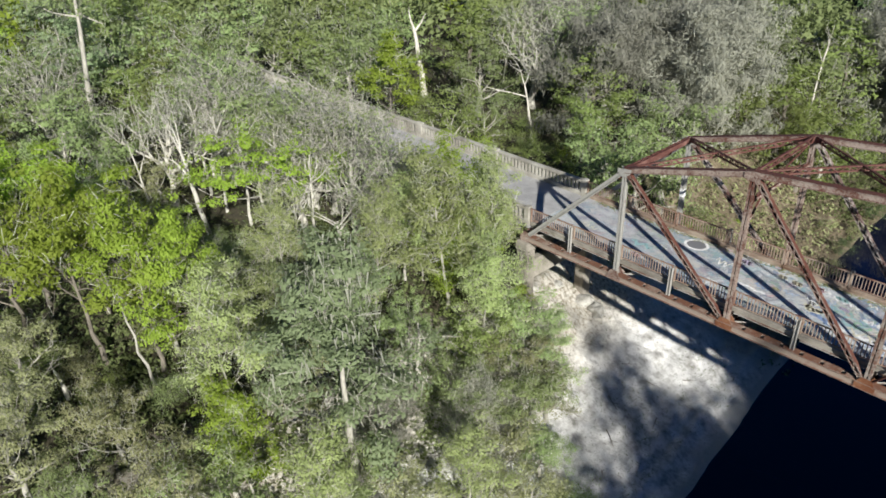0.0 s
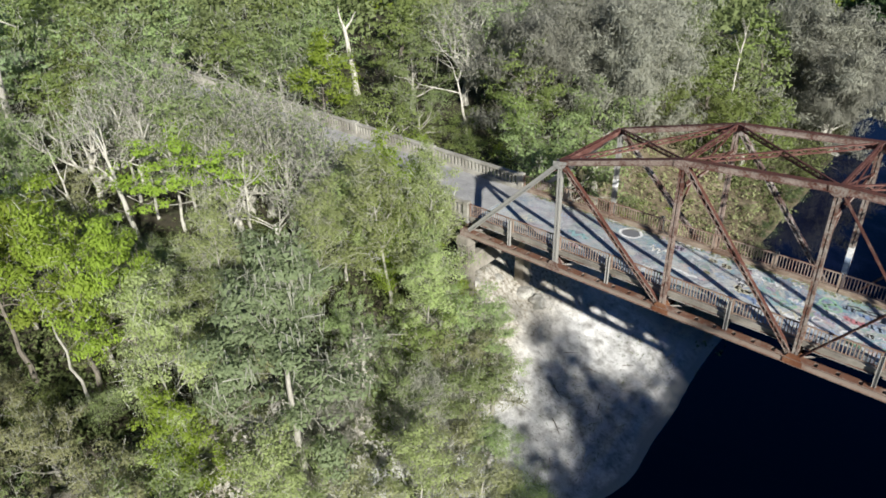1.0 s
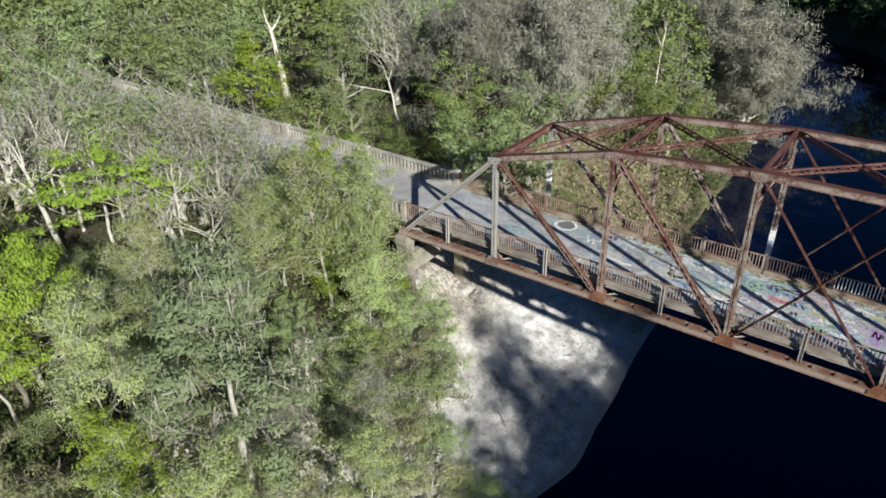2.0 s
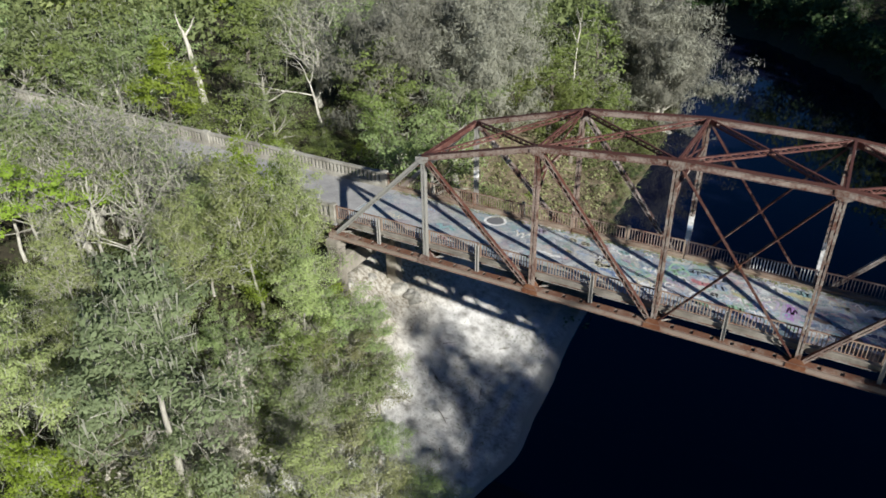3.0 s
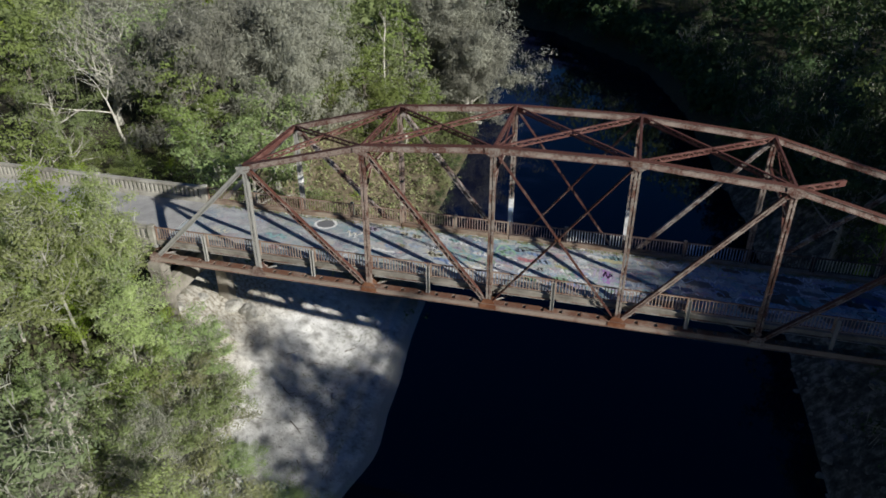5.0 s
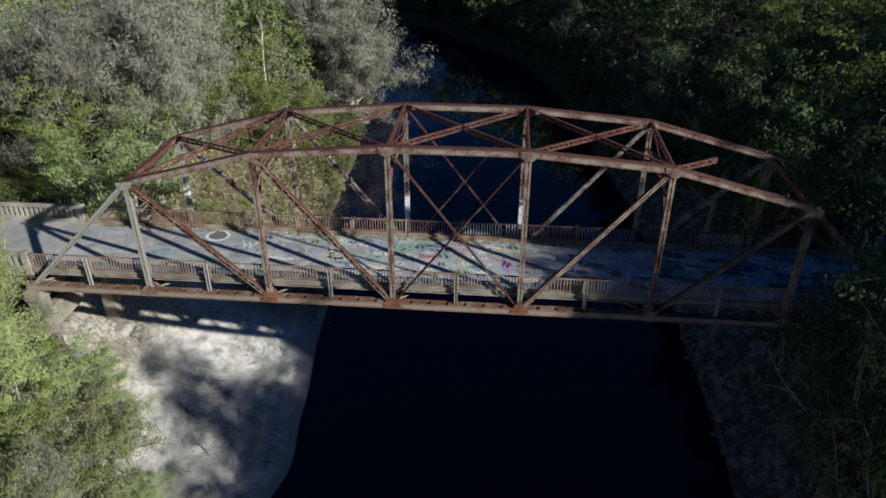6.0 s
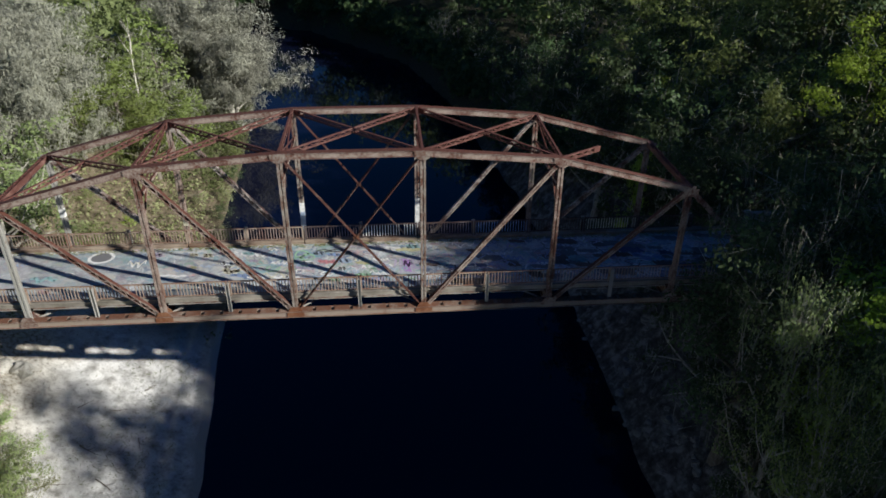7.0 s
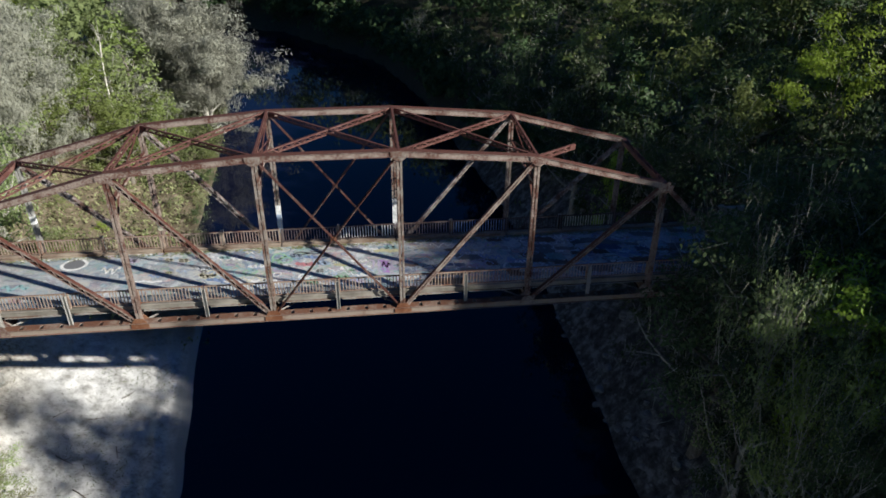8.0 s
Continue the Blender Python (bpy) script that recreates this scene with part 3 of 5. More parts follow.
# spray paint colours; navy and brown fill tags that also darken the shaded deck
PAINT = {"slate": paint("slate_spray_paint", (0.16, 0.165, 0.175)), "white": paint("white_spray_paint", (0.80, 0.80, 0.78)), "green": paint("green_spray_paint", (0.30, 0.50, 0.33)), "red": paint("red_spray_paint", (0.55, 0.22, 0.24)),
         "violet": paint("violet_spray_paint", (0.40, 0.22, 0.50)), "blue": paint("blue_spray_paint", (0.23, 0.32, 0.52)), "yellow": paint("yellow_spray_paint", (0.55, 0.52, 0.30)),
         "teal": paint("teal_spray_paint", (0.28, 0.47, 0.48)), "pink": paint("pink_spray_paint", (0.58, 0.38, 0.42)), "cream": paint("cream_spray_paint", (0.66, 0.62, 0.46)), "pale_blue": paint("pale_blue_spray_paint", (0.36, 0.45, 0.58)), "lilac": paint("lilac_spray_paint", (0.45, 0.38, 0.52)), "black": paint("black_spray_paint", (0.03, 0.03, 0.035)), "navy": paint("navy_shade_and_spray_paint", (0.05, 0.08, 0.19)), "brown": paint("brown_shade_and_spray_paint", (0.13, 0.085, 0.07))}


def railing(parent, x0, x1, y, near, coat=RAIL, frame_coat=RAIL):
    """Picket railing: rails and end posts, with the pickets as pieces of their own on the near side."""
    bm = bmesh.new()
    for z, h in ((CURB_Z + 0.12, 0.05), (RAIL_Z - 0.03, 0.07)):
        beam(bm, (x0, y, z), (x1, y, z), 0.06, h)
    for x in (x0 + 0.03, x1 - 0.03):
        beam(bm, (x, y, CURB_Z), (x, y, RAIL_Z + 0.02), 0.09, 0.09, up=(0, 1, 0))
    panel = part("railing_panel", bm, frame_coat, parent, "rusty picket railing panel" if frame_coat is RAIL else "dark picket railing panel")
    n = int((x1 - x0) / 0.165)
    rest = bmesh.new()
    for i in range(n):
        x = x0 + (i + 0.5) * (x1 - x0) / n
        if (i * 7919 + int(x0 * 13)) % 37 == 0:
            continue
        if near:
            p = new("picket", PICKET)
            p.parent = panel
            p.location = (x, y, CURB_Z + 0.1)
            p.rotation_euler = (0, 0.015 * math.sin(i * 2.3 + x0), 0)
        else:
            beam(rest, (x, y, CURB_Z + 0.1), (x + 0.012 * math.sin(i * 2.3), y, RAIL_Z - 0.03), 0.045, 0.03, up=(0, 1, 0))
    if near:
        rest.free()
    else:
        tagged(part("picket_strip", rest, coat, panel), kind="stuff")


bm = bmesh.new()
beam(bm, (0, 0, 0), (0, 0, RAIL_Z - CURB_Z - 0.13), 0.045, 0.03, up=(0, 1, 0))
PICKET = mesh_of("picket", bm, RAIL)
for y in (0.30, WIDE - 0.30):
    for k in range(14):
        # the far railing takes a darker steel from its seventh panel on
        dark = y > 1 and k > 5
        railing(bridge, 3.5 * k + 0.05, 3.5 * (k + 1) - 0.05, y, y < 1, {7: PAINT["white"], 9: PAINT["blue"], 11: PAINT["cream"]}.get(k, DARK_RAIL if dark else RAIL), DARK_RAIL if dark else RAIL)

# graffiti strokes standing out on the deck
def ribbon(points, w, colour, closed=False, lift=0.004, width_jitter=0.25):
    bm = bmesh.new()
    n = len(points)
    rim = []
    for i, (x, y) in enumerate(points):
        if closed:
            p, q = points[i - 1], points[(i + 1) % n]
        else:
            p, q = points[max(0, i - 1)], points[min(n - 1, i + 1)]
        d = Vector((q[0] - p[0], q[1] - p[1])).normalized()
        o = Vector((-d.y, d.x)) * w * 0.5 * (1 + width_jitter * math.sin(i * 1.9 + x))
        rim.append((bm.verts.new((x - o.x, y - o.y, ROAD_Z + lift)), bm.verts.new((x + o.x, y + o.y, ROAD_Z + lift))))
    for i in range(n if closed else n - 1):
        a, b = rim[i], rim[(i + 1) % n]
        bm.faces.new((a[0], b[0], b[1], a[1]))
    return part("paint_mark", bm, PAINT[colour], bridge, colour.replace("_", " ") + " spray-painted mark on the roadway")


def loop(cx, cy, rx, ry, wob=0.08, n=26, turn=0.0):
    out = []
    for i in range(n):
        t = 2 * math.pi * i / n
        r = 1 + wob * math.sin(3 * t + cx) + wob * 0.6 * math.sin(2 * t + 1)
        out.append((cx + rx * r * math.cos(t + turn), cy + ry * r * math.sin(t + turn)))
    return out


def squiggle(x, y, length, high, waves, n=30):
    return [(x + length * i / n, y + high * math.sin(i / n * waves * 2 * math.pi) * (0.6 + 0.4 * math.sin(i * 0.7))) for i in range(n + 1)]


heart = []
for i in range(40):
    t = 2 * math.pi * i / 40
    tip = max(0, math.sin(t + 0.15)) ** 10 - 0.45 * max(0, math.sin(t + 0.15)) ** 40
    heart.append((9.13 + 0.68 * math.cos(t), 5.25 + 0.58 * math.sin(t) + 0.16 * tip))
bm = bmesh.new()
bm.faces.new([bm.verts.new((x, y, ROAD_Z + 0.002)) for x, y in heart])
part("paint_mark", bm, PAINT["slate"], bridge, "dark grey fill inside the painted heart")
ribbon(heart, 0.19, "white", closed=True, width_jitter=0.12)
SPRAY = random.Random(12)
for cx, cy, rx, ry, colour in ((20.9, 4.95, 0.34, 0.38, "green"), (21.3, 4.5, 0.36, 0.40, "green"), (20.8, 4.2, 0.28, 0.32, "green"), (22.2, 5.2, 0.34, 0.14, "black"), (23.0, 5.2, 0.34, 0.14, "black"),
                               (19.0, 3.4, 0.5, 0.45, "teal"), (19.4, 3.3, 0.35, 0.3, "green"), (17.1, 3.3, 0.35, 0.5, "cream"), (22.6, 2.6, 0.3, 0.3, "white"), (20.6, 2.2, 0.34, 0.3, "white")):
    ribbon(loop(cx, cy, rx, ry, 0.14), 0.13, colour, closed=True)
for x, y, length, high, waves, colour, w in ((22.0, 3.9, 1.3, 0.14, 1.5, "red", 0.34), (16.6, 3.2, 1.0, 0.25, 1.5, "cream", 0.34), (26.6, 2.3, 1.2, 0.03, 1.0, "lilac", 0.07), (26.6, 4.0, 1.2, 0.03, 1.0, "lilac", 0.07), (26.75, 3.3, 0.9, 0.5, 3.0, "lilac", 0.08),
                                             (26.6, 5.0, 1.5, 0.12, 1, "yellow", 0.36), (10.9, 4.4, 1.0, 0.5, 2.5, "white", 0.09), (17.3, 5.0, 1.1, 0.28, 3, "white", 0.11), (41.0, 3.2, 1.6, 0.4, 2, "blue", 0.45),
                                             (13.0, 2.9, 1.6, 0.12, 1, "white", 0.2), (18.6, 2.4, 1.8, 0.15, 1, "white", 0.24), (6.0, 3.0, 1.4, 0.3, 2, "teal", 0.2), (24.6, 3.0, 1.5, 0.3, 2.5, "pink", 0.14),
                                             (31.0, 3.8, 2.0, 0.4, 3, "white", 0.08), (34.5, 3.0, 2.0, 0.4, 2.5, "blue", 0.25), (36.2, 4.4, 1.4, 0.3, 3, "white", 0.07)):
    ribbon(squiggle(x, y, length, high, waves), w, colour)
ribbon([(27.2 + 0.04 * math.sin(i * 1.3), 2.45 + 0.14 * i) for i in range(11)], 0.5, "violet", width_jitter=0.3)
for x in (26.82, 27.58):
    ribbon([(x + 0.03 * math.sin(i * 1.7), 2.35 + 0.16 * i) for i in range(11)], 0.08, "lilac", lift=0.0048)
# flat pale marks standing in for white debris along the far curb
for i in range(26):
    x = 3.5 + 1.12 * i + SPRAY.uniform(-0.3, 0.3)
    ribbon(squiggle(x, WIDE - 0.62, SPRAY.uniform(0.4, 1.0), 0.05, 1.5), SPRAY.uniform(0.08, 0.22), SPRAY.choice(("white", "white", "cream", "pink")), lift=0.0045)
for i in range(190):
    x, y, c = SPRAY.uniform(2.0, 47), SPRAY.uniform(0.9, 5.7), SPRAY.choice(("white", "white", "white", "cream", "cream", "pale_blue", "pale_blue", "pale_blue", "lilac", "lilac", "teal", "pink", "yellow", "green", "blue"))
    size = SPRAY.uniform(0.3, 0.95)
    if x < 15 and i % 3:
        x += 15
    lift = 0.005 + 0.00004 * i
    if i % 4 == 0:
        ribbon(loop(x, y, size * 0.4, size * 0.45, 0.2, 18, SPRAY.uniform(0, 3)), SPRAY.uniform(0.05, 0.10), c, closed=True, lift=lift)
    elif i % 4 == 1:
        ribbon(squiggle(x, y, size, size * 0.12, 1), SPRAY.uniform(0.2, 0.45), c, lift=lift)
    else:
        ribbon(squiggle(x, y, size * 1.4, size * 0.4, SPRAY.uniform(1.5, 4)), SPRAY.uniform(0.04, 0.11), c, lift=lift)

# filled and outlined tags crowd the deck's right half; dark fills paint in shade
for i in range(130):
    x, y = SPRAY.uniform(27.8, 47), SPRAY.uniform(0.95, 5.65)
    size, lift = SPRAY.uniform(0.6, 1.5), 0.014 + 0.00004 * i
    if i % 2 == 0:
        ribbon(squiggle(x, y, size, size * 0.08, 1), SPRAY.uniform(0.3, 0.7), SPRAY.choice(("navy", "slate", "slate", "brown", "brown", "teal")), lift=lift)
    elif i % 4 == 1:
        ribbon(loop(x, y, size * 0.45, size * 0.3, 0.25, 18, SPRAY.uniform(0, 3)), SPRAY.uniform(0.05, 0.09), SPRAY.choice(("pale_blue", "pale_blue", "white", "lilac", "black")), closed=True, lift=lift)
    else:
        ribbon(squiggle(x, y, size, size * 0.25, SPRAY.uniform(1.5, 4)), SPRAY.uniform(0.04, 0.08), SPRAY.choice(("pale_blue", "white", "white", "lilac", "teal")), lift=lift)

# paint sprayed round the foot of some far uprights
for k, z0, z1, colour in ((3, 1.7, 2.9, "pale_blue"), (3, 2.9, 3.5, "white"), (4, 1.6, 3.6, "white"), (2, 2.2, 2.7, "cream"), (1, 3.0, 3.5, "white")):
    bm = bmesh.new()
    beam(bm, (PANEL * k, WIDE, z0), (PANEL * k, WIDE, z1), 0.27, 0.31, up=(0, 1, 0))
    part("paint_mark", bm, PAINT[colour], bridge, colour.replace("_", " ") + " spray paint on an upright")

# dry leaves and grit gathered along the far curb
rng = np.random.default_rng(21)
drift = np.stack((rng.uniform(1, 46, 1500), WIDE - 0.56 - np.abs(rng.normal(0, 0.16, 1500)), np.full(1500, ROAD_Z + 0.02)), axis=1)
CURB_LITTER = drift

# piers under the truss ends
def pier(x, name):
    p = thing(name, "weathered concrete bridge pier of two columns and a cap beam", "bridge pier", kind="", group="bridge piers")
    cap = bmesh.new()
    beam(cap, (x, -0.5, -0.58), (x, WIDE + 0.5, -0.58), 1.0, 0.66)
    bmesh.ops.bevel(cap, geom=cap.edges[:], offset=0.05, segments=2, affect="EDGES")
    part("cap_beam", cap, CONCRETE, p)
    for y in (0.0, WIDE):
        z = ground_z(x, y) - 1.0
        col = bmesh.new()
        beam(col, (x, y, z), (x, y, -0.9), 0.9, 0.9, up=(0, 1, 0))
        bmesh.ops.bevel(col, geom=col.edges[:], offset=0.06, segments=2, affect="EDGES")
        part("column", col, CONCRETE, p)
        shoe = bmesh.new()
        beam(shoe, (x - 0.3, y, -0.21), (x + 0.3, y, -0.21), 0.5, 0.09)
        part("bearing", shoe, RUST, p)
    web = bmesh.new()
    beam(web, (x, 0.55, -2.6), (x, WIDE - 0.55, -2.6), 0.5, 1.4)
    part("web_wall", web, CONCRETE, p)
    return p


pier(-0.05, "bridge_pier")
pier(49.05, "bridge_pier")


# ---- approach viaducts ----
def approach(x0, x1, name):
    v = thing(name, "pale concrete approach viaduct with open balustrades among the trees", "viaduct")
    n = max(1, round(abs(x1 - x0) / 9))
    for i in range(n):
        a, b = x0 + (x1 - x0) * i / n, x0 + (x1 - x0) * (i + 1) / n
        a, b = min(a, b) + 0.03, max(a, b) - 0.03
        slab = bmesh.new()
        beam(slab, (a, WIDE / 2, ROAD_Z - 0.16), (b, WIDE / 2, ROAD_Z - 0.16), WIDE - 0.4, 0.30)
        part("road_slab", slab, ROAD, v)
        for y in (0.9, 2.5, 4.1, 5.7):
            g = bmesh.new()
            beam(g, (a, y, 0.0), (b, y, 0.0), 0.35, 0.66)
            part("girder", g, CONCRETE, v)
        for y in (0.30, WIDE - 0.30):
            w = bmesh.new()
            beam(w, (a, y, 0.95), (b, y, 0.95), 0.34, 0.40)
            beam(w, (a, y, RAIL_Z - 0.06), (b, y, RAIL_Z - 0.06), 0.30, 0.16)
            m = int((b - a) / 0.34)
            for j in range(m):
                x = a + (j + 0.5) * (b - a) / m
                beam(w, (x, y, 1.13), (x, y, RAIL_Z - 0.12), 0.17, 0.16, up=(0, 1, 0))
            for x in (a + 0.18, b - 0.18):
                beam(w, (x, y, 0.75), (x, y, RAIL_Z + 0.1), 0.36, 0.40, up=(0, 1, 0))
            part("balustrade", w, PARAPET, v, "pale concrete balustrade with upright openings")
        x = b if x1 > x0 else a
        z = ground_z(x, 3.3) - 1.0
        for y in (1.0, WIDE - 1.0):
            c = bmesh.new()
            beam(c, (x, y, z), (x, y, -0.9), 0.6, 0.6, up=(0, 1, 0))
            part("column", c, CONCRETE, v)
        c = bmesh.new()
        beam(c, (x, 0.3, -0.62), (x, WIDE - 0.3, -0.62), 0.7, 0.58)
        part("cap_beam", c, CONCRETE, v)
    return v


approach(0, -108, "approach_viaduct")
approach(49, 121, "approach_viaduct")


# ---- trees ----
def tube(verts, faces, p, q, r0, r1, n=5):
    p, q = np.asarray(p, float), np.asarray(q, float)
    z = q - p
    z = z / (np.linalg.norm(z) + 1e-9)
    x = np.cross(z, (0.3, 0.9, 0.2) if abs(z[1]) < 0.8 else (1.0, 0.1, 0.2))
    x /= np.linalg.norm(x)
    y = np.cross(z, x)
    k = len(verts)
    for c, r in ((p, r0), (q, r1)):
        for i in range(n):
            t = 2 * math.pi * i / n
            verts.append(tuple(c + r * (math.cos(t) * x + math.sin(t) * y)))
    for i in range(n):
        j = (i + 1) % n
        faces.append((k + i, k + j, k + n + j, k + n + i))


def limb(rng, segs, p, d, length, r, steps, rise, bend):
    """A wandering tapered limb; returns its points."""
    pts = [np.array(p, float)]
    d = np.array(d, float)
    for i in range(steps):
        d = d + rng.normal(0, bend, 3) + np.array((0, 0, rise / steps))
        d /= np.linalg.norm(d)
        q = pts[-1] + d * length / steps
        segs.append((pts[-1], q, r * (1 - 0.8 * i / steps), r * (1 - 0.8 * (i + 1) / steps)))
        pts.append(q)
    return pts, d


def away(az, el):
    return np.array((math.cos(az) * math.cos(el), math.sin(az) * math.cos(el), math.sin(el)))


# kind: trunk share, trunk radius, limbs, limb rise (deg from, to), length (low, high), shoots per limb, shoot length, leaf clumps
KINDS = {
    "broad":   dict(trunk=0.62, r=0.22, limbs=13, first=0.30, el=(10, 65), reach=(3.2, 2.0), shoots=5, shoot=1.5, rise=0.5, flat=0.6, spread=0.62, bark="BARK"),
    "maple":   dict(trunk=0.66, r=0.15, limbs=13, first=0.46, el=(5, 70), reach=(3.4, 1.9), shoots=6, shoot=1.4, rise=0.45, flat=0.55, spread=0.62, bark="BARK"),
    "flat":    dict(trunk=0.62, r=0.20, limbs=13, first=0.62, el=(12, 42), reach=(4.4, 3.2), shoots=6, shoot=1.7, rise=0.12, flat=0.34, spread=0.66, bark="PALE"),
    "oak":     dict(trunk=0.50, r=0.30, limbs=12, first=0.28, el=(5, 60), reach=(4.0, 2.4), shoots=6, shoot=1.7, rise=0.35, flat=0.5, spread=0.66, bark="PALE"),
    "cypress": dict(trunk=0.97, r=0.17, limbs=19, first=0.36, el=(-5, 40), reach=(3.5, 0.9), shoots=5, shoot=1.3, rise=0.1, flat=0.26, spread=0.60, bark="PALE"),
    "grey":    dict(trunk=0.55, r=0.24, limbs=16, first=0.16, el=(-6, 70), reach=(4.2, 2.6), shoots=6, shoot=1.7, rise=0.3, flat=0.7, spread=0.6, bark="PALE"),
    "bare":    dict(trunk=0.50, r=0.29, limbs=10, first=0.30, el=(15, 65), reach=(4.0, 2.6), shoots=7, shoot=1.9, rise=0.35, flat=0.6, spread=0.5, bark="SILVER"),
    "airy":    dict(trunk=0.80, r=0.115, limbs=15, first=0.22, el=(15, 65), reach=(2.7, 1.5), shoots=5, shoot=1.3, rise=0.5, flat=0.6, spread=0.55, bark="PALE"),
    "pine":    dict(trunk=0.98, r=0.19, limbs=14, first=0.60, el=(0, 40), reach=(2.0, 0.9), shoots=4, shoot=0.9, rise=0.3, flat=0.5, spread=0.5, bark="PALE"),
    "shrub":   dict(trunk=0.30, r=0.10, limbs=9, first=0.10, el=(15, 75), reach=(4.2, 3.6), shoots=5, shoot=2.0, rise=0.3, flat=0.6, spread=0.9, bark="BARK"),
}
BARKS = {"BARK": BARK, "PALE": PALE_BARK, "SILVER": SILVER_BARK}


def skeleton_of(kind, seed):
    """Limbs of a tree ten metres high, and the points that carry leaves."""
    k = KINDS[kind]
    rng = np.random.default_rng(seed)
    segs, tips = [], []
    top = 10 * k["trunk"]
    trunk = [np.zeros(3)]
    upright_kind = kind in ("cypress", "pine")
    lean = rng.normal(0, 0.012 if upright_kind else 0.05, 2)
    steps = 7
    for i in range(steps):
        q = np.array((lean[0] * top * (i + 1) / steps + rng.normal(0, 0.025 if upright_kind else 0.10), lean[1] * top * (i + 1) / steps + rng.normal(0, 0.025 if upright_kind else 0.10), top * (i + 1) / steps))
        f0, f1 = 1 - 0.78 * i / steps, 1 - 0.78 * (i + 1) / steps
        segs.append((trunk[-1] - np.array((0, 0, 0.5 if i == 0 else 0)), q, k["r"] * f0 * (1.35 if i == 0 else 1), k["r"] * f1))
        trunk.append(q)
    az = rng.uniform(0, 6.28)
    for i in range(k["limbs"]):
        f = k["first"] + (1 - k["first"]) * (i + rng.uniform(0, 0.9)) / k["limbs"]
        j = min(steps - 1, int(f * steps))
        p = trunk[j] + (trunk[j + 1] - trunk[j]) * (f * steps - j)
        az += 2.4 + rng.normal(0, 0.35)
        el = radians(k["el"][0] + (k["el"][1] - k["el"][0]) * (f - k["first"]) / (1 - k["first"]) + rng.normal(0, 8))
        g = (f - k["first"]) / (1 - k["first"])
        length = (k["reach"][0] + (k["reach"][1] - k["reach"][0]) * g) * rng.uniform(0.75, 1.2)
        r = k["r"] * (1 - 0.72 * f) * (0.75 if kind == "bare" else 0.15 if kind == "cypress" else 0.42 if kind == "airy" else 0.52)
        pts, d = limb(rng, segs, p, away(az, el), length, r, 4, k["rise"], 0.30 if kind in ("bare", "cypress") else 0.16)
        tips.append(pts[-1])
        for s in range(k["shoots"]):
            h = 1 + (s * 0.6 + rng.uniform(0, 0.6))
            h = min(h, 3.95)
            a = pts[int(h)] + (pts[min(4, int(h) + 1)] - pts[int(h)]) * (h - int(h))
            d2 = d + rng.normal(0, 0.75, 3) * np.array((1, 1, 0.6))
            d2 /= np.linalg.norm(d2)
            end, d3 = limb(rng, segs, a, d2, k["shoot"] * rng.uniform(0.6, 1.2), r * 0.40, 2, k["rise"], 0.2)
            tips += [end[1], end[2]]
            if kind in ("bare", "airy", "grey"):
                for u in range(2 if kind != "bare" else 3):
                    d4 = d3 + rng.normal(0, 0.7, 3)
                    d4 /= np.linalg.norm(d4)
                    e2, _ = limb(rng, segs, end[rng.integers(1, 3)], d4, k["shoot"] * rng.uniform(0.35, 0.8), r * 0.17, 2, 0.3, 0.25)
                    tips.append(e2[-1])
    return segs, np.array(tips)


def wood_mesh(name, segs, mat):
    verts, faces = [], []
    for p, q, r0, r1 in segs:
        tube(verts, faces, p, q, max(r0, 0.012), max(r1, 0.009), 7 if r0 > 0.12 else 4 if r0 > 0.05 else 3)
    me = bpy.data.meshes.new(name)
    me.from_pydata(verts, [], faces)
    me.polygons.foreach_set("use_smooth", [True] * len(me.polygons))
    me.materials.append(mat)
    return me


def leaf_mesh(name, centres, facing, long, wide, mat, rng, hang=False, corners=3):
    """One small blade for each centre, lying roughly across the way that its spray faces."""
    n = len(centres)
    w = facing + rng.normal(0, 0.34, (n, 3))
    w /= np.linalg.norm(w, axis=1)[:, None] + 1e-9
    if hang:
        u = rng.normal(0, 0.16, (n, 3)) + np.array((0, 0, -1.0))
    else:
        u = np.cross(w, rng.normal(0, 1, (n, 3)))
    u /= np.linalg.norm(u, axis=1)[:, None] + 1e-9
    v = np.cross(u, w)
    v /= np.linalg.norm(v, axis=1)[:, None] + 1e-9
    size = rng.uniform(0.5, 1.45, (n, 1))
    a, b = u * long * size / 2, v * wide * size / 2
    shift = -0.12 * a if not hang else 0
    if corners == 4:
        pts = np.stack((centres - a, centres + b + shift, centres + a, centres - b + shift), axis=1).reshape(-1, 3)
    else:
        pts = np.stack((centres - a - b, centres - a + b, centres + a), axis=1).reshape(-1, 3)
    me = bpy.data.meshes.new(name)
    me.vertices.add(corners * n)
    me.vertices.foreach_set("co", pts.astype(np.float32).ravel())
    me.loops.add(corners * n)
    me.loops.foreach_set("vertex_index", np.arange(corners * n, dtype=np.int32))
    me.polygons.add(n)
    me.polygons.foreach_set("loop_start", np.arange(0, corners * n, corners, dtype=np.int32))
    me.update(calc_edges=True)
    me.materials.append(mat)
    return me


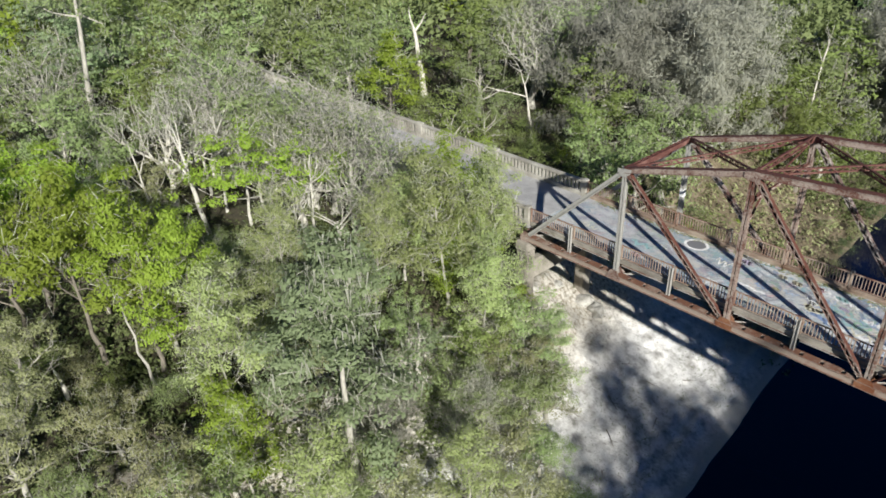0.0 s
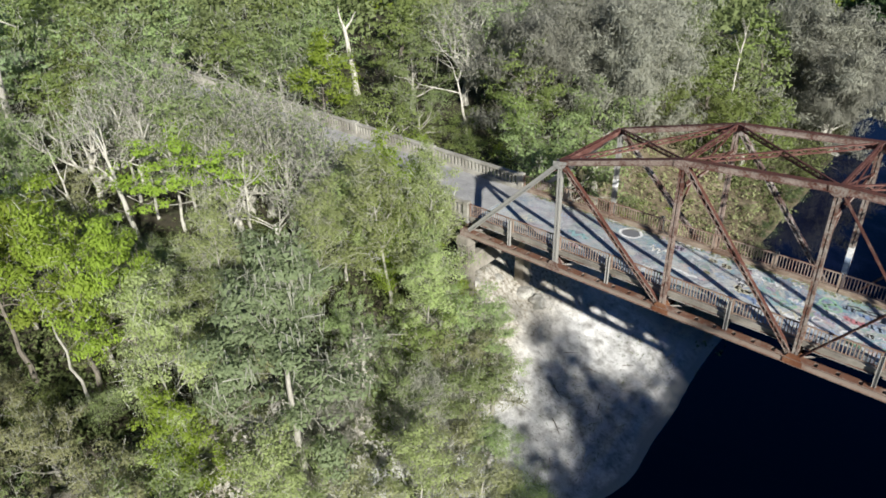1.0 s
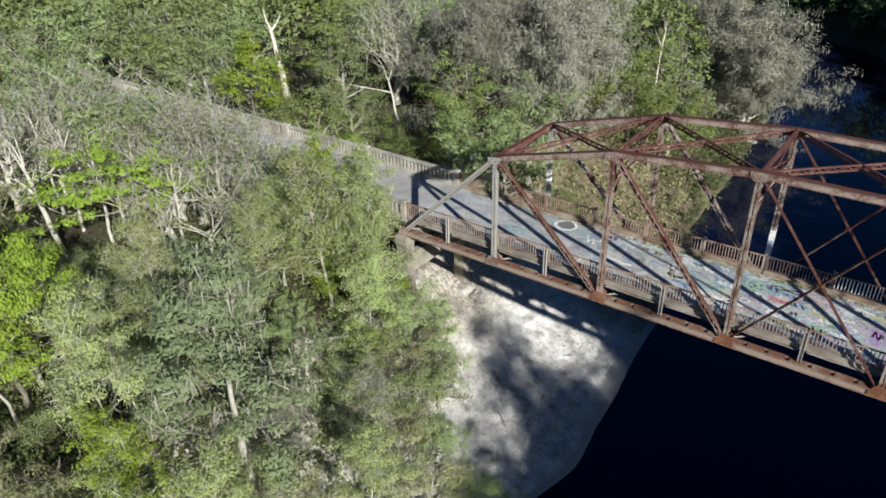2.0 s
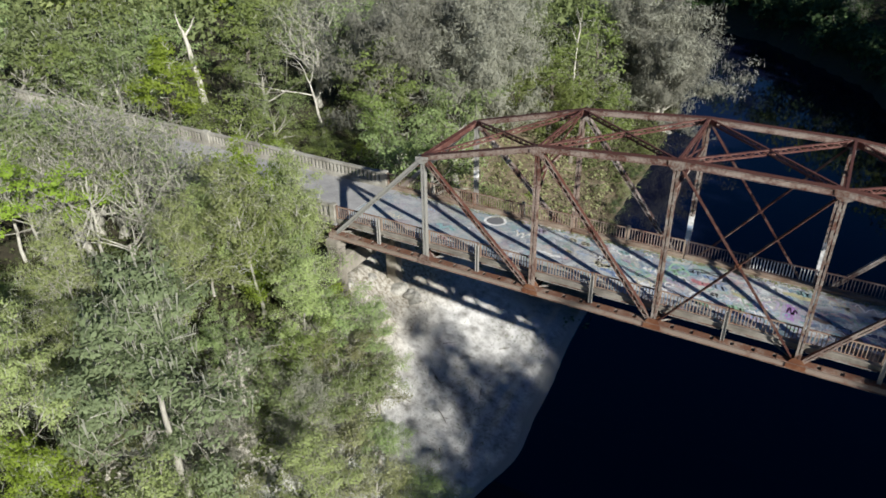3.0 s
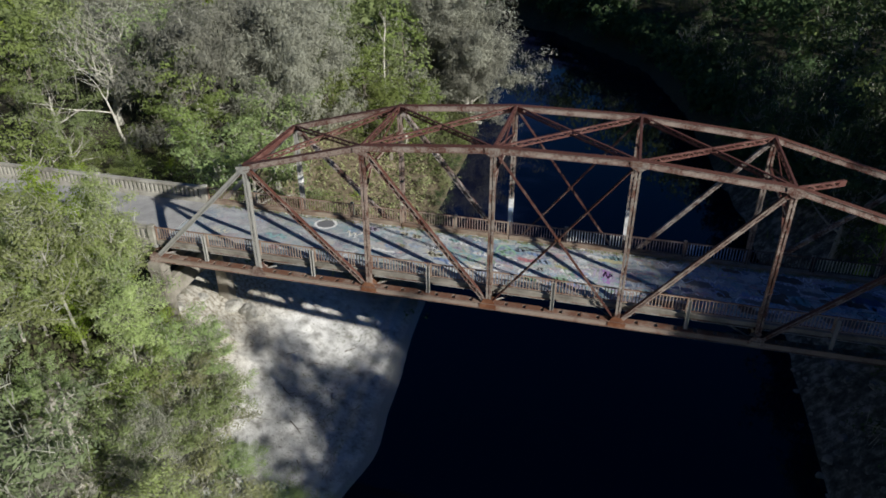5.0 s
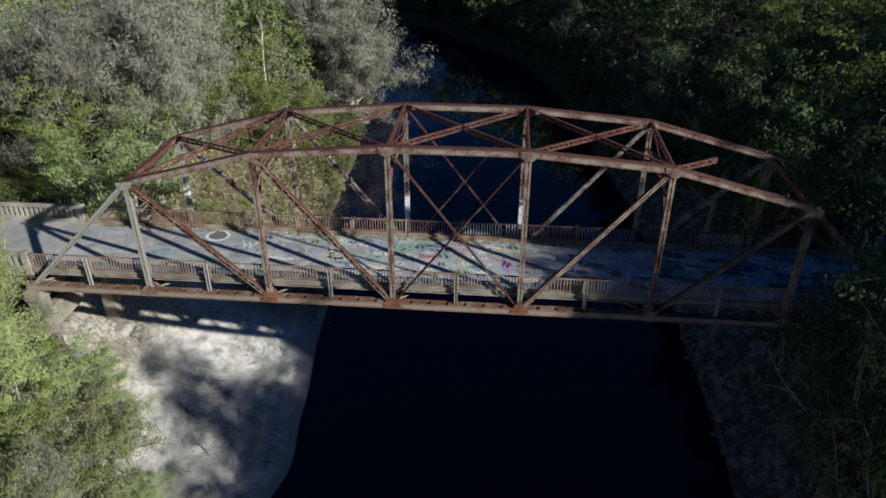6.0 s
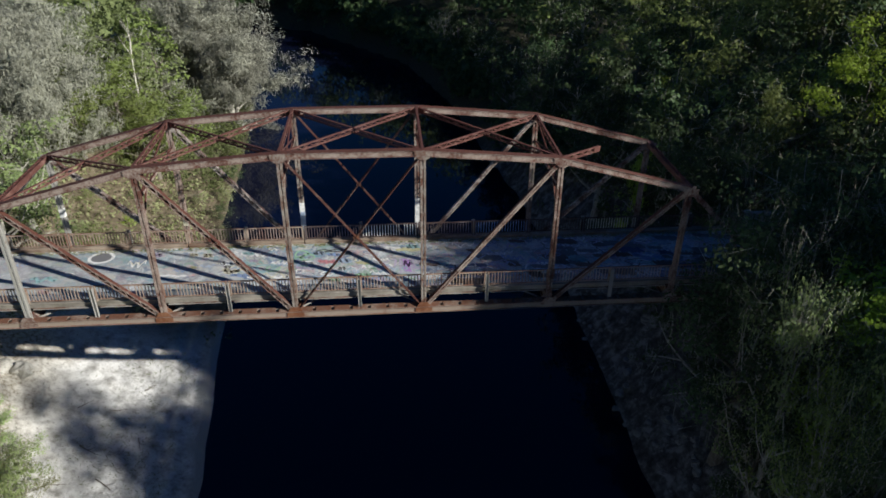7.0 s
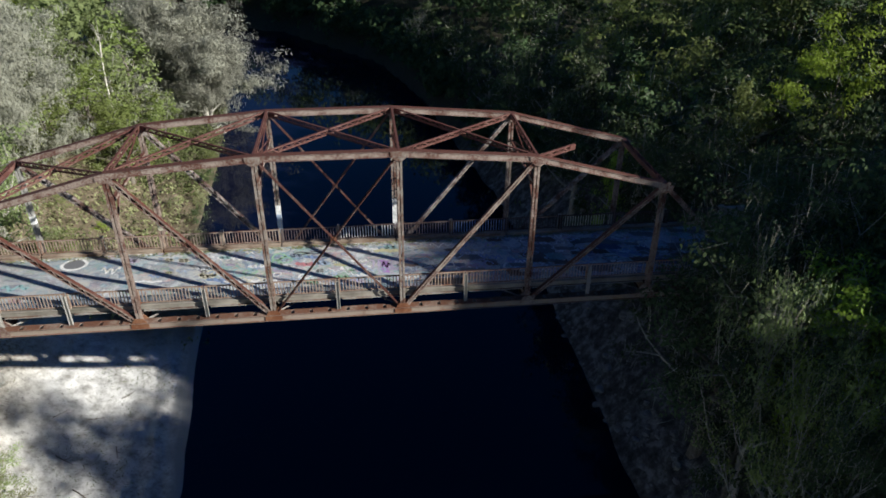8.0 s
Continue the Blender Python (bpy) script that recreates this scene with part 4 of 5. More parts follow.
def clumps(rng, tips, per, spread, flat, gaps=0.0, droop=0.0):
    """Sprays of leaves round the tips, and the way that each leaf faces; droop: how far curtains hang down."""
    keep = tips[rng.uniform(0, 1, len(tips)) >= gaps]
    each = rng.integers(max(1, int(per * 0.5)), max(2, int(per * 1.5) + 1), len(keep))
    base = np.repeat(keep, each, axis=0)
    off = rng.normal(0, 1, base.shape)
    off /= np.linalg.norm(off, axis=1)[:, None] + 1e-9
    facing = off * np.array((1, 1, 0.8)) + np.array((0, 0, 0.45))
    out = base * np.array((1, 1, 0.25))
    facing += 0.5 * out / (np.linalg.norm(out, axis=1)[:, None] + 0.5)
    off *= rng.uniform(0.25, 1.0, (len(base), 1)) ** 0.6
    off[:, 2] = np.where(off[:, 2] < 0, off[:, 2] * 0.6, off[:, 2])
    pts = base + off * np.array((spread, spread, spread * flat)) * 1.25
    if droop:
        pts[:, 2] -= droop * rng.uniform(0, 1, len(pts)) ** 1.3
    return pts, facing


DRESS = {  # leaf colour, leaves per tip, blade long and wide, moss colour, moss strands per tip, strand long and wide, bare twigs per tip
    "lime":    ("lime", 74, 0.16, 0.088, None, 0, 0, 0, 2),
    "green":   ("green", 46, 0.186, 0.098, "moss", 2, 0.40, 0.03, 1),
    "olive":   ("olive", 48, 0.170, 0.087, "moss", 5, 0.5, 0.035, 2),
    "cypress": ("cypress", 82, 0.178, 0.070, "moss", 7, 0.55, 0.04, 1),
    "grey":    ("moss", 30, 0.25, 0.058, "moss", 36, 0.34, 0.04, 2),
    "bare":    ("olive", 6, 0.17, 0.08, "moss", 4, 0.35, 0.035, 2.2),
    "airy":    ("sage", 44, 0.135, 0.066, None, 0, 0, 0, 3),
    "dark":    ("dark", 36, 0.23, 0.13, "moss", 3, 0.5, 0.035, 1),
    "brown":   ("brown", 46, 0.172, 0.083, "moss", 5, 0.45, 0.03, 3),
}
SAY = {
    ("broad", "lime"): "broadleaf tree with a bright lime-green crown in the riverside forest",
    ("maple", "lime"): "maple with a bright yellow-green spring crown on a grey trunk",
    ("flat", "lime"): "flat-topped yellow-green oak on a pale bare trunk",
    ("broad", "green"): "broadleaf tree with a mid-green crown in the riverside forest",
    ("broad", "dark"): "broadleaf tree of the wooded bank, its leaf colour darkened for shade",
    ("oak", "olive"): "spreading live oak with grey-green leaves and hanging moss",
    ("oak", "green"): "spreading green oak hung with a little grey moss",
    ("oak", "dark"): "oak crowding the shaded river bank, its leaf colour darkened for shade",
    ("cypress", "cypress"): "tall cypress with a pale trunk, dusty green tiers and moss",
    ("grey", "grey"): "leafless tree shrouded in grey hanging moss",
    ("bare", "bare"): "leafless winter tree with pale grey twisting branches",
    ("airy", "airy"): "slender young tree with sparse light green leaves",
    ("airy", "lime"): "slender pale-stemmed tree with fresh lime-green leaves",
    ("oak", "brown"): "scrubby oak with dry brownish-green leaves and moss",
    ("pine", "olive"): "tall straight pine with a long bare grey trunk",
    ("shrub", "green"): "green shrub growing thickly at the forest edge",
    ("shrub", "lime"): "bright green shrub growing beside the road",
    ("shrub", "olive"): "grey-green scrub bush growing on the sandy bank",
    ("shrub", "dark"): "bank shrub with its leaf colour darkened for shade",
    ("shrub", "brown"): "dry brownish scrub bush at the edge of the sand",
}
MADE = {}


def tree(kind, dress, x, y, tall, wide=1.0, variant=0, sink=0.15, turn=None):
    """A tree of that height; wide: its crown's breadth against a tree as it grows."""
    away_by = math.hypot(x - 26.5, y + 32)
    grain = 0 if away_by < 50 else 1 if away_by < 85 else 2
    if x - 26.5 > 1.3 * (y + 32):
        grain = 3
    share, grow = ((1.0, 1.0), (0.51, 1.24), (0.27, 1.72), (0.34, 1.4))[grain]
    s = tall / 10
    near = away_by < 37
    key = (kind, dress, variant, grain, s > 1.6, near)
    z = ground_z(x, y) - sink
    turn = (x * 37.7 + y * 91.3) % 360 if turn is None else turn
    spot = pose(x, y, z, 0, 0, turn)
    if key in MADE:
        ob, sx, sz = MADE[key]
        return copy_thing(ob, spot @ Matrix.Diagonal((s * wide / sx, s * wide / sx, s / sz, 1)))
    rng = np.random.default_rng(1000 * list(KINDS).index(kind) + 31 * list(DRESS).index(dress) + variant)
    segs, tips = skeleton_of(kind, 17 * variant + list(KINDS).index(kind))
    name = "shrub" if kind == "shrub" else "tree"
    ob = thing(name, SAY[(kind, dress)], name, spot @ Matrix.Diagonal((s * wide, s * wide, s, 1)), group="shrubs of the bank" if kind == "shrub" else "trees of the forest")
    colour, per, long, broad, moss, strands, slong, sbroad, bare = DRESS[dress]
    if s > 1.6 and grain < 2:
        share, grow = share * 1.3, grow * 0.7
    if kind == "airy" and dress == "lime":
        share *= 0.6
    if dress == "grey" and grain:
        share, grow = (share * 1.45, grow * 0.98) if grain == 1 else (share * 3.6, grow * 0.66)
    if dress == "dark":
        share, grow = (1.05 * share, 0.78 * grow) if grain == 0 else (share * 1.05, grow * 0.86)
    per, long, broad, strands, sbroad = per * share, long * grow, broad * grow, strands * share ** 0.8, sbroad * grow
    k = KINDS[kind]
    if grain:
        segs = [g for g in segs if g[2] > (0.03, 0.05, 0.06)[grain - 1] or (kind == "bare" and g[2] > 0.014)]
    stem = new("stem" if kind == "shrub" else "trunk", wood_mesh("trunk", segs, BARKS[KINDS[kind]["bark"]]))
    stem.parent = ob
    if colour:
        puffy = kind in ("broad", "maple", "flat", "oak", "airy", "cypress")
        pts, facing = clumps(rng, tips, per * 1.5, k["spread"] * 0.86, k["flat"], 0.45) if puffy else clumps(rng, tips, per, k["spread"], k["flat"], 0.06)
        if puffy:
            long, broad = long * 0.95, broad * 1.0
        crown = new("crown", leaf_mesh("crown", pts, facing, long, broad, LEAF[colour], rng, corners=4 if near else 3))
        crown.parent = ob
        tagged(crown, kind="stuff")
    if moss and strands:
        pts, facing = clumps(rng, tips, strands, k["spread"] * 0.7, 0.6, 0.1 if dress == "grey" else 0.25, 0.65 if dress == "grey" else 0.5)
        veil = new("hanging_moss", leaf_mesh("moss", pts, facing, slong, sbroad, LEAF[moss], rng, hang=True))
        veil.parent = ob
        tagged(veil, kind="stuff")
    if bare:
        pts, facing = clumps(rng, tips, bare * min(1, 1.3 * share), k["spread"], 0.8)
        spray = new("twig_spray", leaf_mesh("twigs", pts, facing, 0.62, 0.024 * grow, LEAF["twig"], rng))
        spray.parent = ob
        tagged(spray, kind="stuff")
    MADE[key] = (ob, s * wide, s)
    return ob


def forked(label, x, y, tall, r, face, lean, forks, seed, twigs=0, mat=None):
    """A dead tree: a trunk that leans (right, back; share of its height), and limbs (share of the height, turn from
    the way it faces, rise, length), with twigs on each limb."""
    rng = np.random.default_rng(seed)
    segs, steps = [], 6
    line = [np.array((lean[0] * tall * i / steps + rng.normal(0, 0.05), lean[1] * tall * i / steps + rng.normal(0, 0.05), tall * i / steps)) for i in range(steps + 1)]
    for i in range(steps):
        segs.append((line[i] - np.array((0, 0, 0.6 if i == 0 else 0)), line[i + 1], r * (1.25 if i == 0 else 1 - 0.5 * i / steps), r * (1 - 0.5 * (i + 1) / steps)))
    for share, az, el, length in forks:
        j = min(steps - 1, int(share * steps))
        p = line[j] + (line[j + 1] - line[j]) * (share * steps - j)
        thick = r * (1 - 0.5 * share) * (0.8 if length > 2 else 0.5)
        pts, d = limb(rng, segs, p, away(radians(az), radians(el)), length, thick, 5, 0.35, 0.17)
        for k in range(twigs):
            d2 = d + rng.normal(0, 0.7, 3)
            end, _ = limb(rng, segs, pts[2 + k % 4], d2 / np.linalg.norm(d2), length * rng.uniform(0.3, 0.6), thick * 0.38, 3, 0.3, 0.2)
            d3 = d2 + rng.normal(0, 0.8, 3)
            limb(rng, segs, end[2], d3 / np.linalg.norm(d3), length * rng.uniform(0.15, 0.35), thick * 0.2, 2, 0.3, 0.2)
    ob = thing("dead_tree", label, "dead tree", pose(x, y, ground_z(x, y) - 0.2, 0, 0, face), group="dead trees of the forest")
    wood = new("trunk", wood_mesh("trunk", segs, mat or DEAD_WOOD))
    wood.parent = ob
    return ob


forked("tall broken snag with two bleached upright prongs", -39.4, 25.4, 8.4, 0.42, 34, (-0.12, 0), ((0.98, 165, 66, 2.9), (0.96, 8, 40, 2.6)), 2)
forked("leaning dead tree with one long bleached side limb", -18.8, 22.4, 6.4, 0.17, 38, (-0.16, 0), ((0.80, 172, 14, 7.0), (0.98, 110, 74, 3.6), (0.99, 40, 60, 3.0), (0.7, 20, 30, 1.4)), 5, 2)
for x, y, h in ((-13.5, 16.8, 4.6), (-10.8, 12.8, 3.8), (-16.4, 18.8, 4.4), (-17.2, 15.0, 5.0), (-30.5, 15.2, 6.0), (-34.5, 19.5, 6.5)):
    tree("shrub", "green", x, y, h, 1.15, 0)
forked("twisted silver-grey dead tree with a crooked crown", -23.6, -11.7, 7.6, 0.23, 48, (-0.13, 0.02), ((0.72, 170, 44, 2.6), (0.92, 150, 66, 3.4), (0.98, 40, 74, 3.6), (0.99, 100, 80, 4.2)), 11, 3, SILVER_BARK)
forked("leafless silver tree with thin crooked branches", -27.5, -14.2, 6.4, 0.15, 48, (-0.12, 0), ((0.6, 160, 50, 2.4), (0.8, 10, 60, 2.2), (0.97, 120, 75, 3.0)), 14, 3, SILVER_BARK)
forked("slim bleached snag leaning through the canopy", -20.4, -7.2, 8.6, 0.11, 48, (0.10, 0), ((0.9, 20, 70, 1.2),), 17)
forked("bare pale tree with a thick leaning limb", -11.6, -7.2, 4.4, 0.17, 50, (0.02, 0), ((0.9, 12, 46, 6.2), (0.8, 60, 60, 3.6), (0.95, 168, 28, 4.8), (0.9, 176, 50, 4.2), (0.7, 120, 50, 3.4)), 23, 5, SILVER_BARK)
for i, (x, y, tall) in enumerate(((-13.2, -4.6, 7.4), (-16.2, -6.4, 7.8), (-19.6, -4.4, 8.4), (-22.6, -8.4, 8.2), (-26.4, -8.6, 8.6), (-30.5, -8.0, 9.0), (-14.0, -9.0, 6.0))):
    forked("leafless silver tree with long spreading crooked limbs", x, y, tall, 0.14, 40 + 7 * i, (0.04 * math.sin(i * 2.1), 0.03),
           [(0.55 + 0.07 * k, 51 + 137.5 * k + 30 * i, 22 + 9 * k, 4.6 - 0.35 * k) for k in range(6)], 60 + i, 4, SILVER_BARK)
forked("broken pale stub standing in the scrub", -11.2, -26.7, 2.3, 0.15, 40, (-0.05, 0), ((0.96, 150, 75, 0.8),), 29)
forked("pale dead stem with a bleached limb held out level", -0.2, -9.9, 5.6, 0.17, 48, (0.06, 0), ((0.80, 4, 4, 2.9), (0.98, 150, 60, 1.2)), 31, 1, PALE_BARK)
tree("oak", "olive", -1.2, -9.4, 7.6, 0.6, 1)
forked("leaning grey trunk under the yellow-green crowns", -8.4, -22.6, 6.0, 0.12, 44, (-0.13, 0), ((0.97, 140, 70, 2.5),), 37, 2, PALE_BARK)
forked("bare white forked branches rising from green crowns", -1.4, 47.6, 12.5, 0.16, 27, (0.02, 0), ((0.96, 20, 66, 3.8), (0.9, 150, 60, 2.6), (0.98, 60, 75, 2.8)), 41, 2)

# trees that stand out, left bank, this side of the road
tree("maple", "lime", -6.9, -20.0, 12.4, 0.72, 0)
tree("maple", "lime", -9.4, -21.8, 14.0, 0.78, 1)
tree("maple", "lime", -12.6, -24.0, 14.0, 0.85, 0)
tree("maple", "lime", -15.6, -27.0, 13.8, 0.95, 1)
tree("maple", "lime", -17.4, -22.0, 13.0, 0.85, 1)
tree("maple", "lime", -21.5, -24.5, 13.0, 0.9, 0)
tree("oak", "brown", -11.6, -28.6, 7.5, 1.0, 0)
tree("oak", "olive", -15.2, -31.0, 8.0, 1.0, 1)
tree("oak", "brown", -8.0, -29.5, 6.5, 1.0, 1)
pine = tree("pine", "olive", -43.8, -13.1, 25, 0.7, 0)
foot = Matrix.Translation(pine.location)
pine.matrix_basis = foot @ pose(0, 0, 0, -5.6, 5.0, 0) @ foot.inverted() @ pine.matrix_basis      # it leans a little
tree("oak", "olive", -41, -17, 13, 1.0, 0)
tree("bare", "bare", -47.0, -15.5, 14.5, 1.1, 1)
tree("bare", "bare", -30.5, -11.5, 13.0, 1.0, 0)
tree("bare", "bare", -33.5, -6.0, 12.5, 1.0, 1)
tree("oak", "olive", -33.5, -18.5, 12.5, 1.0, 1)
tree("oak", "olive", -12.4, -17.0, 7.5, 0.9, 1)
tree("airy", "airy", -4.8, -18.4, 9.5, 0.9, 1)
tree("oak", "olive", -5.2, -15.2, 9.0, 0.85, 0)
tree("oak", "green", -9.8, -17.8, 7.0, 0.8, 0)
tree("oak", "olive", -27.5, -18.5, 9.5, 0.9, 0)
tree("oak", "brown", -5.0, -30.5, 6.5, 1.0, 0)
tree("oak", "olive", -1.5, -29.0, 6.0, 1.0, 1)
tree("airy", "airy", -5.6, -8.6, 9.5, 1.0, 1)
tree("oak", "olive", -3.6, -11.8, 9.0, 0.8, 1)
tree("flat", "lime", -18.2, -9.1, 10.8, 1.15, 0)
tree("bare", "bare", -23.5, -6.5, 11.0, 1.0, 0)
for kind, dress, x, y, h in (("oak", "olive", -22.2, -14.6, 6.0), ("oak", "green", -25.6, -16.2, 6.5), ("oak", "olive", -18.0, -15.4, 5.0), ("oak", "brown", -29.0, -12.6, 7.0), ("oak", "olive", -15.6, -13.4, 5.0),
                             ("oak", "brown", -20.8, -18.4, 6.0), ("oak", "olive", -13.2, -20.2, 6.0), ("oak", "green", -10.6, -20.2, 5.5), ("oak", "olive", -7.2, -18.0, 6.0)):
    tree(kind, dress, x, y, h, 1.15, 0)
for dress, x, y in (("green", -24.0, -13.4), ("brown", -21.4, -12.6), ("olive", -18.8, -13.0), ("green", -16.6, -17.2), ("olive", -26.6, -13.6), ("brown", -12.0, -25.4), ("green", -9.6, -25.2), ("olive", -6.8, -22.6), ("green", -14.4, -27.2)):
    tree("shrub", dress, x, y, 3.4, 1.3, 0)
tree("bare", "bare", -19.4, -2.4, 13.8, 1.05, 1)
tree("oak", "olive", -24.5, -2.4, 12.0, 0.8, 1)
tree("bare", "bare", -28.5, -2.4, 13.0, 1.1, 0)
tree("oak", "olive", -33.0, -2.3, 13.0, 0.9, 0)
tree("shrub", "olive", -2.2, -1.7, 8.2, 1.0, 0)
tree("airy", "lime", -3.6, -1.5, 9.0, 1.0, 1)
tree("airy", "airy", -1.2, -2.0, 10.5, 0.9, 1)
tree("airy", "lime", -6.0, -1.8, 10.0, 1.0, 0)
tree("shrub", "green", -5.2, -1.9, 8.0, 1.0, 0)
tree("shrub", "olive", -8.4, -2.0, 6.5, 1.0, 0)
tree("bare", "bare", -14.5, -2.6, 12.4, 1.0, 0)
tree("bare", "bare", -18.5, -6.0, 11.0, 1.0, 1)
tree("airy", "airy", -7.5, -4.5, 9.0, 1.1, 1)
tree("cypress", "cypress", 3.1, -17.0, 14.9, 1.05, 0)
tree("airy", "airy", -1.4, -21.1, 12.0, 0.75, 0)
tree("airy", "lime", 0.7, -21.8, 8.0, 0.95, 1)
tree("oak", "brown", -1.4, -17.0, 8.6, 0.75, 1)
tree("oak", "olive", -9.0, -13.0, 9.0, 0.8, 0)
tree("oak", "brown", -4.5, -26.0, 7.0, 0.9, 0)
tree("airy", "lime", -6.6, -3.6, 7.6, 1.0, 1)
tree("shrub", "lime", 0.4, -2.2, 5.2, 0.9, 0)
tree("shrub", "lime", -3.4, -3.6, 6.4, 0.9, 0)
tree("oak", "olive", 3.2, -9.5, 7.5, 0.9, 1)
tree("airy", "airy", -7.3, -14.0, 10, 1.0, 0)
tree("oak", "olive", 4.5, -18.0, 8, 0.8, 1)
tree("oak", "brown", 0.1, -26.2, 8.5, 0.9, 0)
# beyond the road
tree("maple", "lime", -27.0, 10.2, 12.8, 1.0, 0)
tree("shrub", "green", -22.0, 9.8, 6.5, 1.0, 0)
tree("broad", "green", -33, 27, 14, 1.0, 0)
tree("grey", "grey", -9.0, 37.5, 14.5, 1.3, 0)
tree("grey", "grey", -15.5, 30.0, 14.0, 1.15, 1)
tree("grey", "grey", -11.0, 47.0, 15.0, 1.2, 0)
tree("grey", "grey", -13.5, 41.0, 14.5, 1.1, 1)
tree("grey", "grey", -18.0, 36.5, 14.0, 1.1, 0)
tree("grey", "grey", -6.2, 34.0, 12.5, 1.0, 1)
tree("grey", "grey", -16.0, 48.5, 15.5, 1.2, 1)
for x, y, h in ((-8.4, 27.0, 6.5), (-5.2, 29.6, 5.0), (-12.0, 26.0, 7.5), (-19.5, 29.5, 9.5), (-7.0, 45.0, 10.0), (-20.0, 43.5, 12.0)):
    tree("broad", "green", x, y, h, 1.2, int(y) % 2)
tree("broad", "green", -5.5, 40.0, 10, 1.3, 1)
tree("broad", "green", -3.5, 46.0, 12.5, 1.3, 0)
tree("oak", "green", -1.0, 51.0, 9.5, 1.3, 0)
tree("broad", "green", -3.0, 62.0, 15.0, 1.2, 1)
tree("broad", "green", 0.8, 42.5, 11, 1.2, 0)
tree("oak", "green", 1.2, 47.5, 9.5, 1.2, 1)
tree("broad", "green", -0.6, 43.4, 10.0, 1.0, 1)
tree("broad", "green", 2.6, 52.5, 9.0, 1.1, 0)
tree("oak", "green", -9.5, 22.5, 9, 1.2, 0)
tree("oak", "olive", -20.5, 17.0, 8.0, 0.9, 1)
tree("broad", "green", -15.5, 27.5, 12, 1.1, 0)
tree("shrub", "lime", -16.5, 12.2, 6.2, 1.0, 0)
for dress, x, y, h in (("green", -19.7, 22.2, 5.0), ("olive", -18.0, 26.0, 5.0), ("green", -14.2, 21.6, 3.6), ("olive", -26.3, 26.0, 5.5), ("green", -22.6, 20.4, 4.6), ("lime", -12.6, 19.6, 3.0), ("olive", -16.4, 18.6, 3.4)):
    tree("shrub", dress, x, y, h, 1.25, 0)
tree("shrub", "green", -8.0, 13.5, 5.0, 1.1, 0)
tree("shrub", "lime", -5.0, 17.5, 4.5, 1.1, 0)
tree("shrub", "green", 0.5, 21.5, 5.0, 1.2, 0)
for x, y, c, h in ((-1.5, 26.0, "olive", 2.0), (1.2, 30.5, "lime", 1.8), (-2.6, 32.0, "green", 2.6), (0.2, 36.0, "olive", 1.7), (2.6, 34.5, "brown", 1.4), (-1.8, 41.0, "green", 3.0), (2.0, 45.0, "lime", 2.4), (2.4, 50.5, "green", 3.2), (2.8, 56.0, "green", 3.6)):
    tree("shrub", c, x, y, h, 1.25, 0)
tree("shrub", "brown", 1.5, 17.5, 2.2, 1.2, 0)
for x, y, c, h in ((10.8, 24.0, "brown", 2.2), (9.6, 28.0, "dark", 2.6), (9.6, 32.0, "brown", 2.8), (8.8, 36.0, "dark", 3.2), (8.4, 40.5, "brown", 3.0), (7.9, 45.5, "dark", 3.4), (7.4, 51.0, "green", 3.4), (7.0, 22.5, "brown", 1.6), (5.8, 38.5, "olive", 2.2)):
    tree("shrub", c, x, y, h, 1.15, 0)
tree("grey", "grey", 4.0, 67.5, 17.0, 1.3, 1)
tree("grey", "grey", 2.4, 69.6, 16.0, 1.1, 0)
tree("grey", "grey", 5.4, 65.6, 13.0, 1.1, 0)
tree("grey", "grey", -1.5, 72.0, 17.0, 1.2, 0)
# trees and scrub over the edge of the sand
tree("grey", "grey", 4.4, -8.8, 6.8, 0.8, 0)
tree("grey", "grey", 6.6, -10.8, 5.6, 0.8, 1)
tree("grey", "grey", 1.6, -14.2, 7.0, 0.7, 1)
tree("oak", "olive", 2.4, -2.8, 7.5, 1.0, 1)
tree("airy", "airy", -2.2, -1.9, 8.0, 1.2, 1)
tree("oak", "brown", 6.3, -16.8, 7.5, 0.95, 0)
tree("airy", "airy", 5.4, -21.0, 9.5, 1.0, 1)
tree("oak", "olive", 2.4, -24.5, 9.0, 1.0, 1)
tree("shrub", "olive", 8.4, -14.0, 3.2, 1.2, 0)
tree("shrub", "brown", 8.8, -19.0, 3.4, 1.2, 0)
tree("shrub", "olive", 6.8, -5.0, 2.0, 1.2, 0)
tree("oak", "olive", 5.4, -5.6, 7.5, 1.05, 0)
tree("oak", "brown", 6.8, -9.8, 7.5, 1.0, 1)
tree("airy", "airy", 7.8, -13.0, 8.0, 1.1, 0)
tree("shrub", "lime", -3.4, -2.4, 5.5, 1.0, 0)
tree("shrub", "green", -1.2, -3.6, 4.6, 1.0, 0)
tree("shrub", "brown", 4.4, -3.2, 2.8, 1.1, 0)
tree("shrub", "brown", 5.6, -7.4, 3.2, 1.1, 0)
tree("shrub", "green", 9.8, -7.8, 2.6, 1.1, 0)
tree("shrub", "olive", 7.0, -11.0, 3.0, 1.1, 0)
tree("airy", "airy", -3.0, -4.5, 11.5, 1.15, 1)
tree("bare", "bare", -9.8, -2.6, 12, 1.1, 0)
tree("bare", "bare", -21.5, -2.8, 13, 1.1, 0)
tree("bare", "bare", -16.5, -2.2, 12, 1.0, 1)
tree("shrub", "olive", 11.2, -7.2, 4.4, 1.2, 0)
tree("shrub", "green", 9.6, -8.2, 3.0, 1.3, 0)
tree("bare", "bare", 5.0, -10.2, 6.5, 0.9, 1)
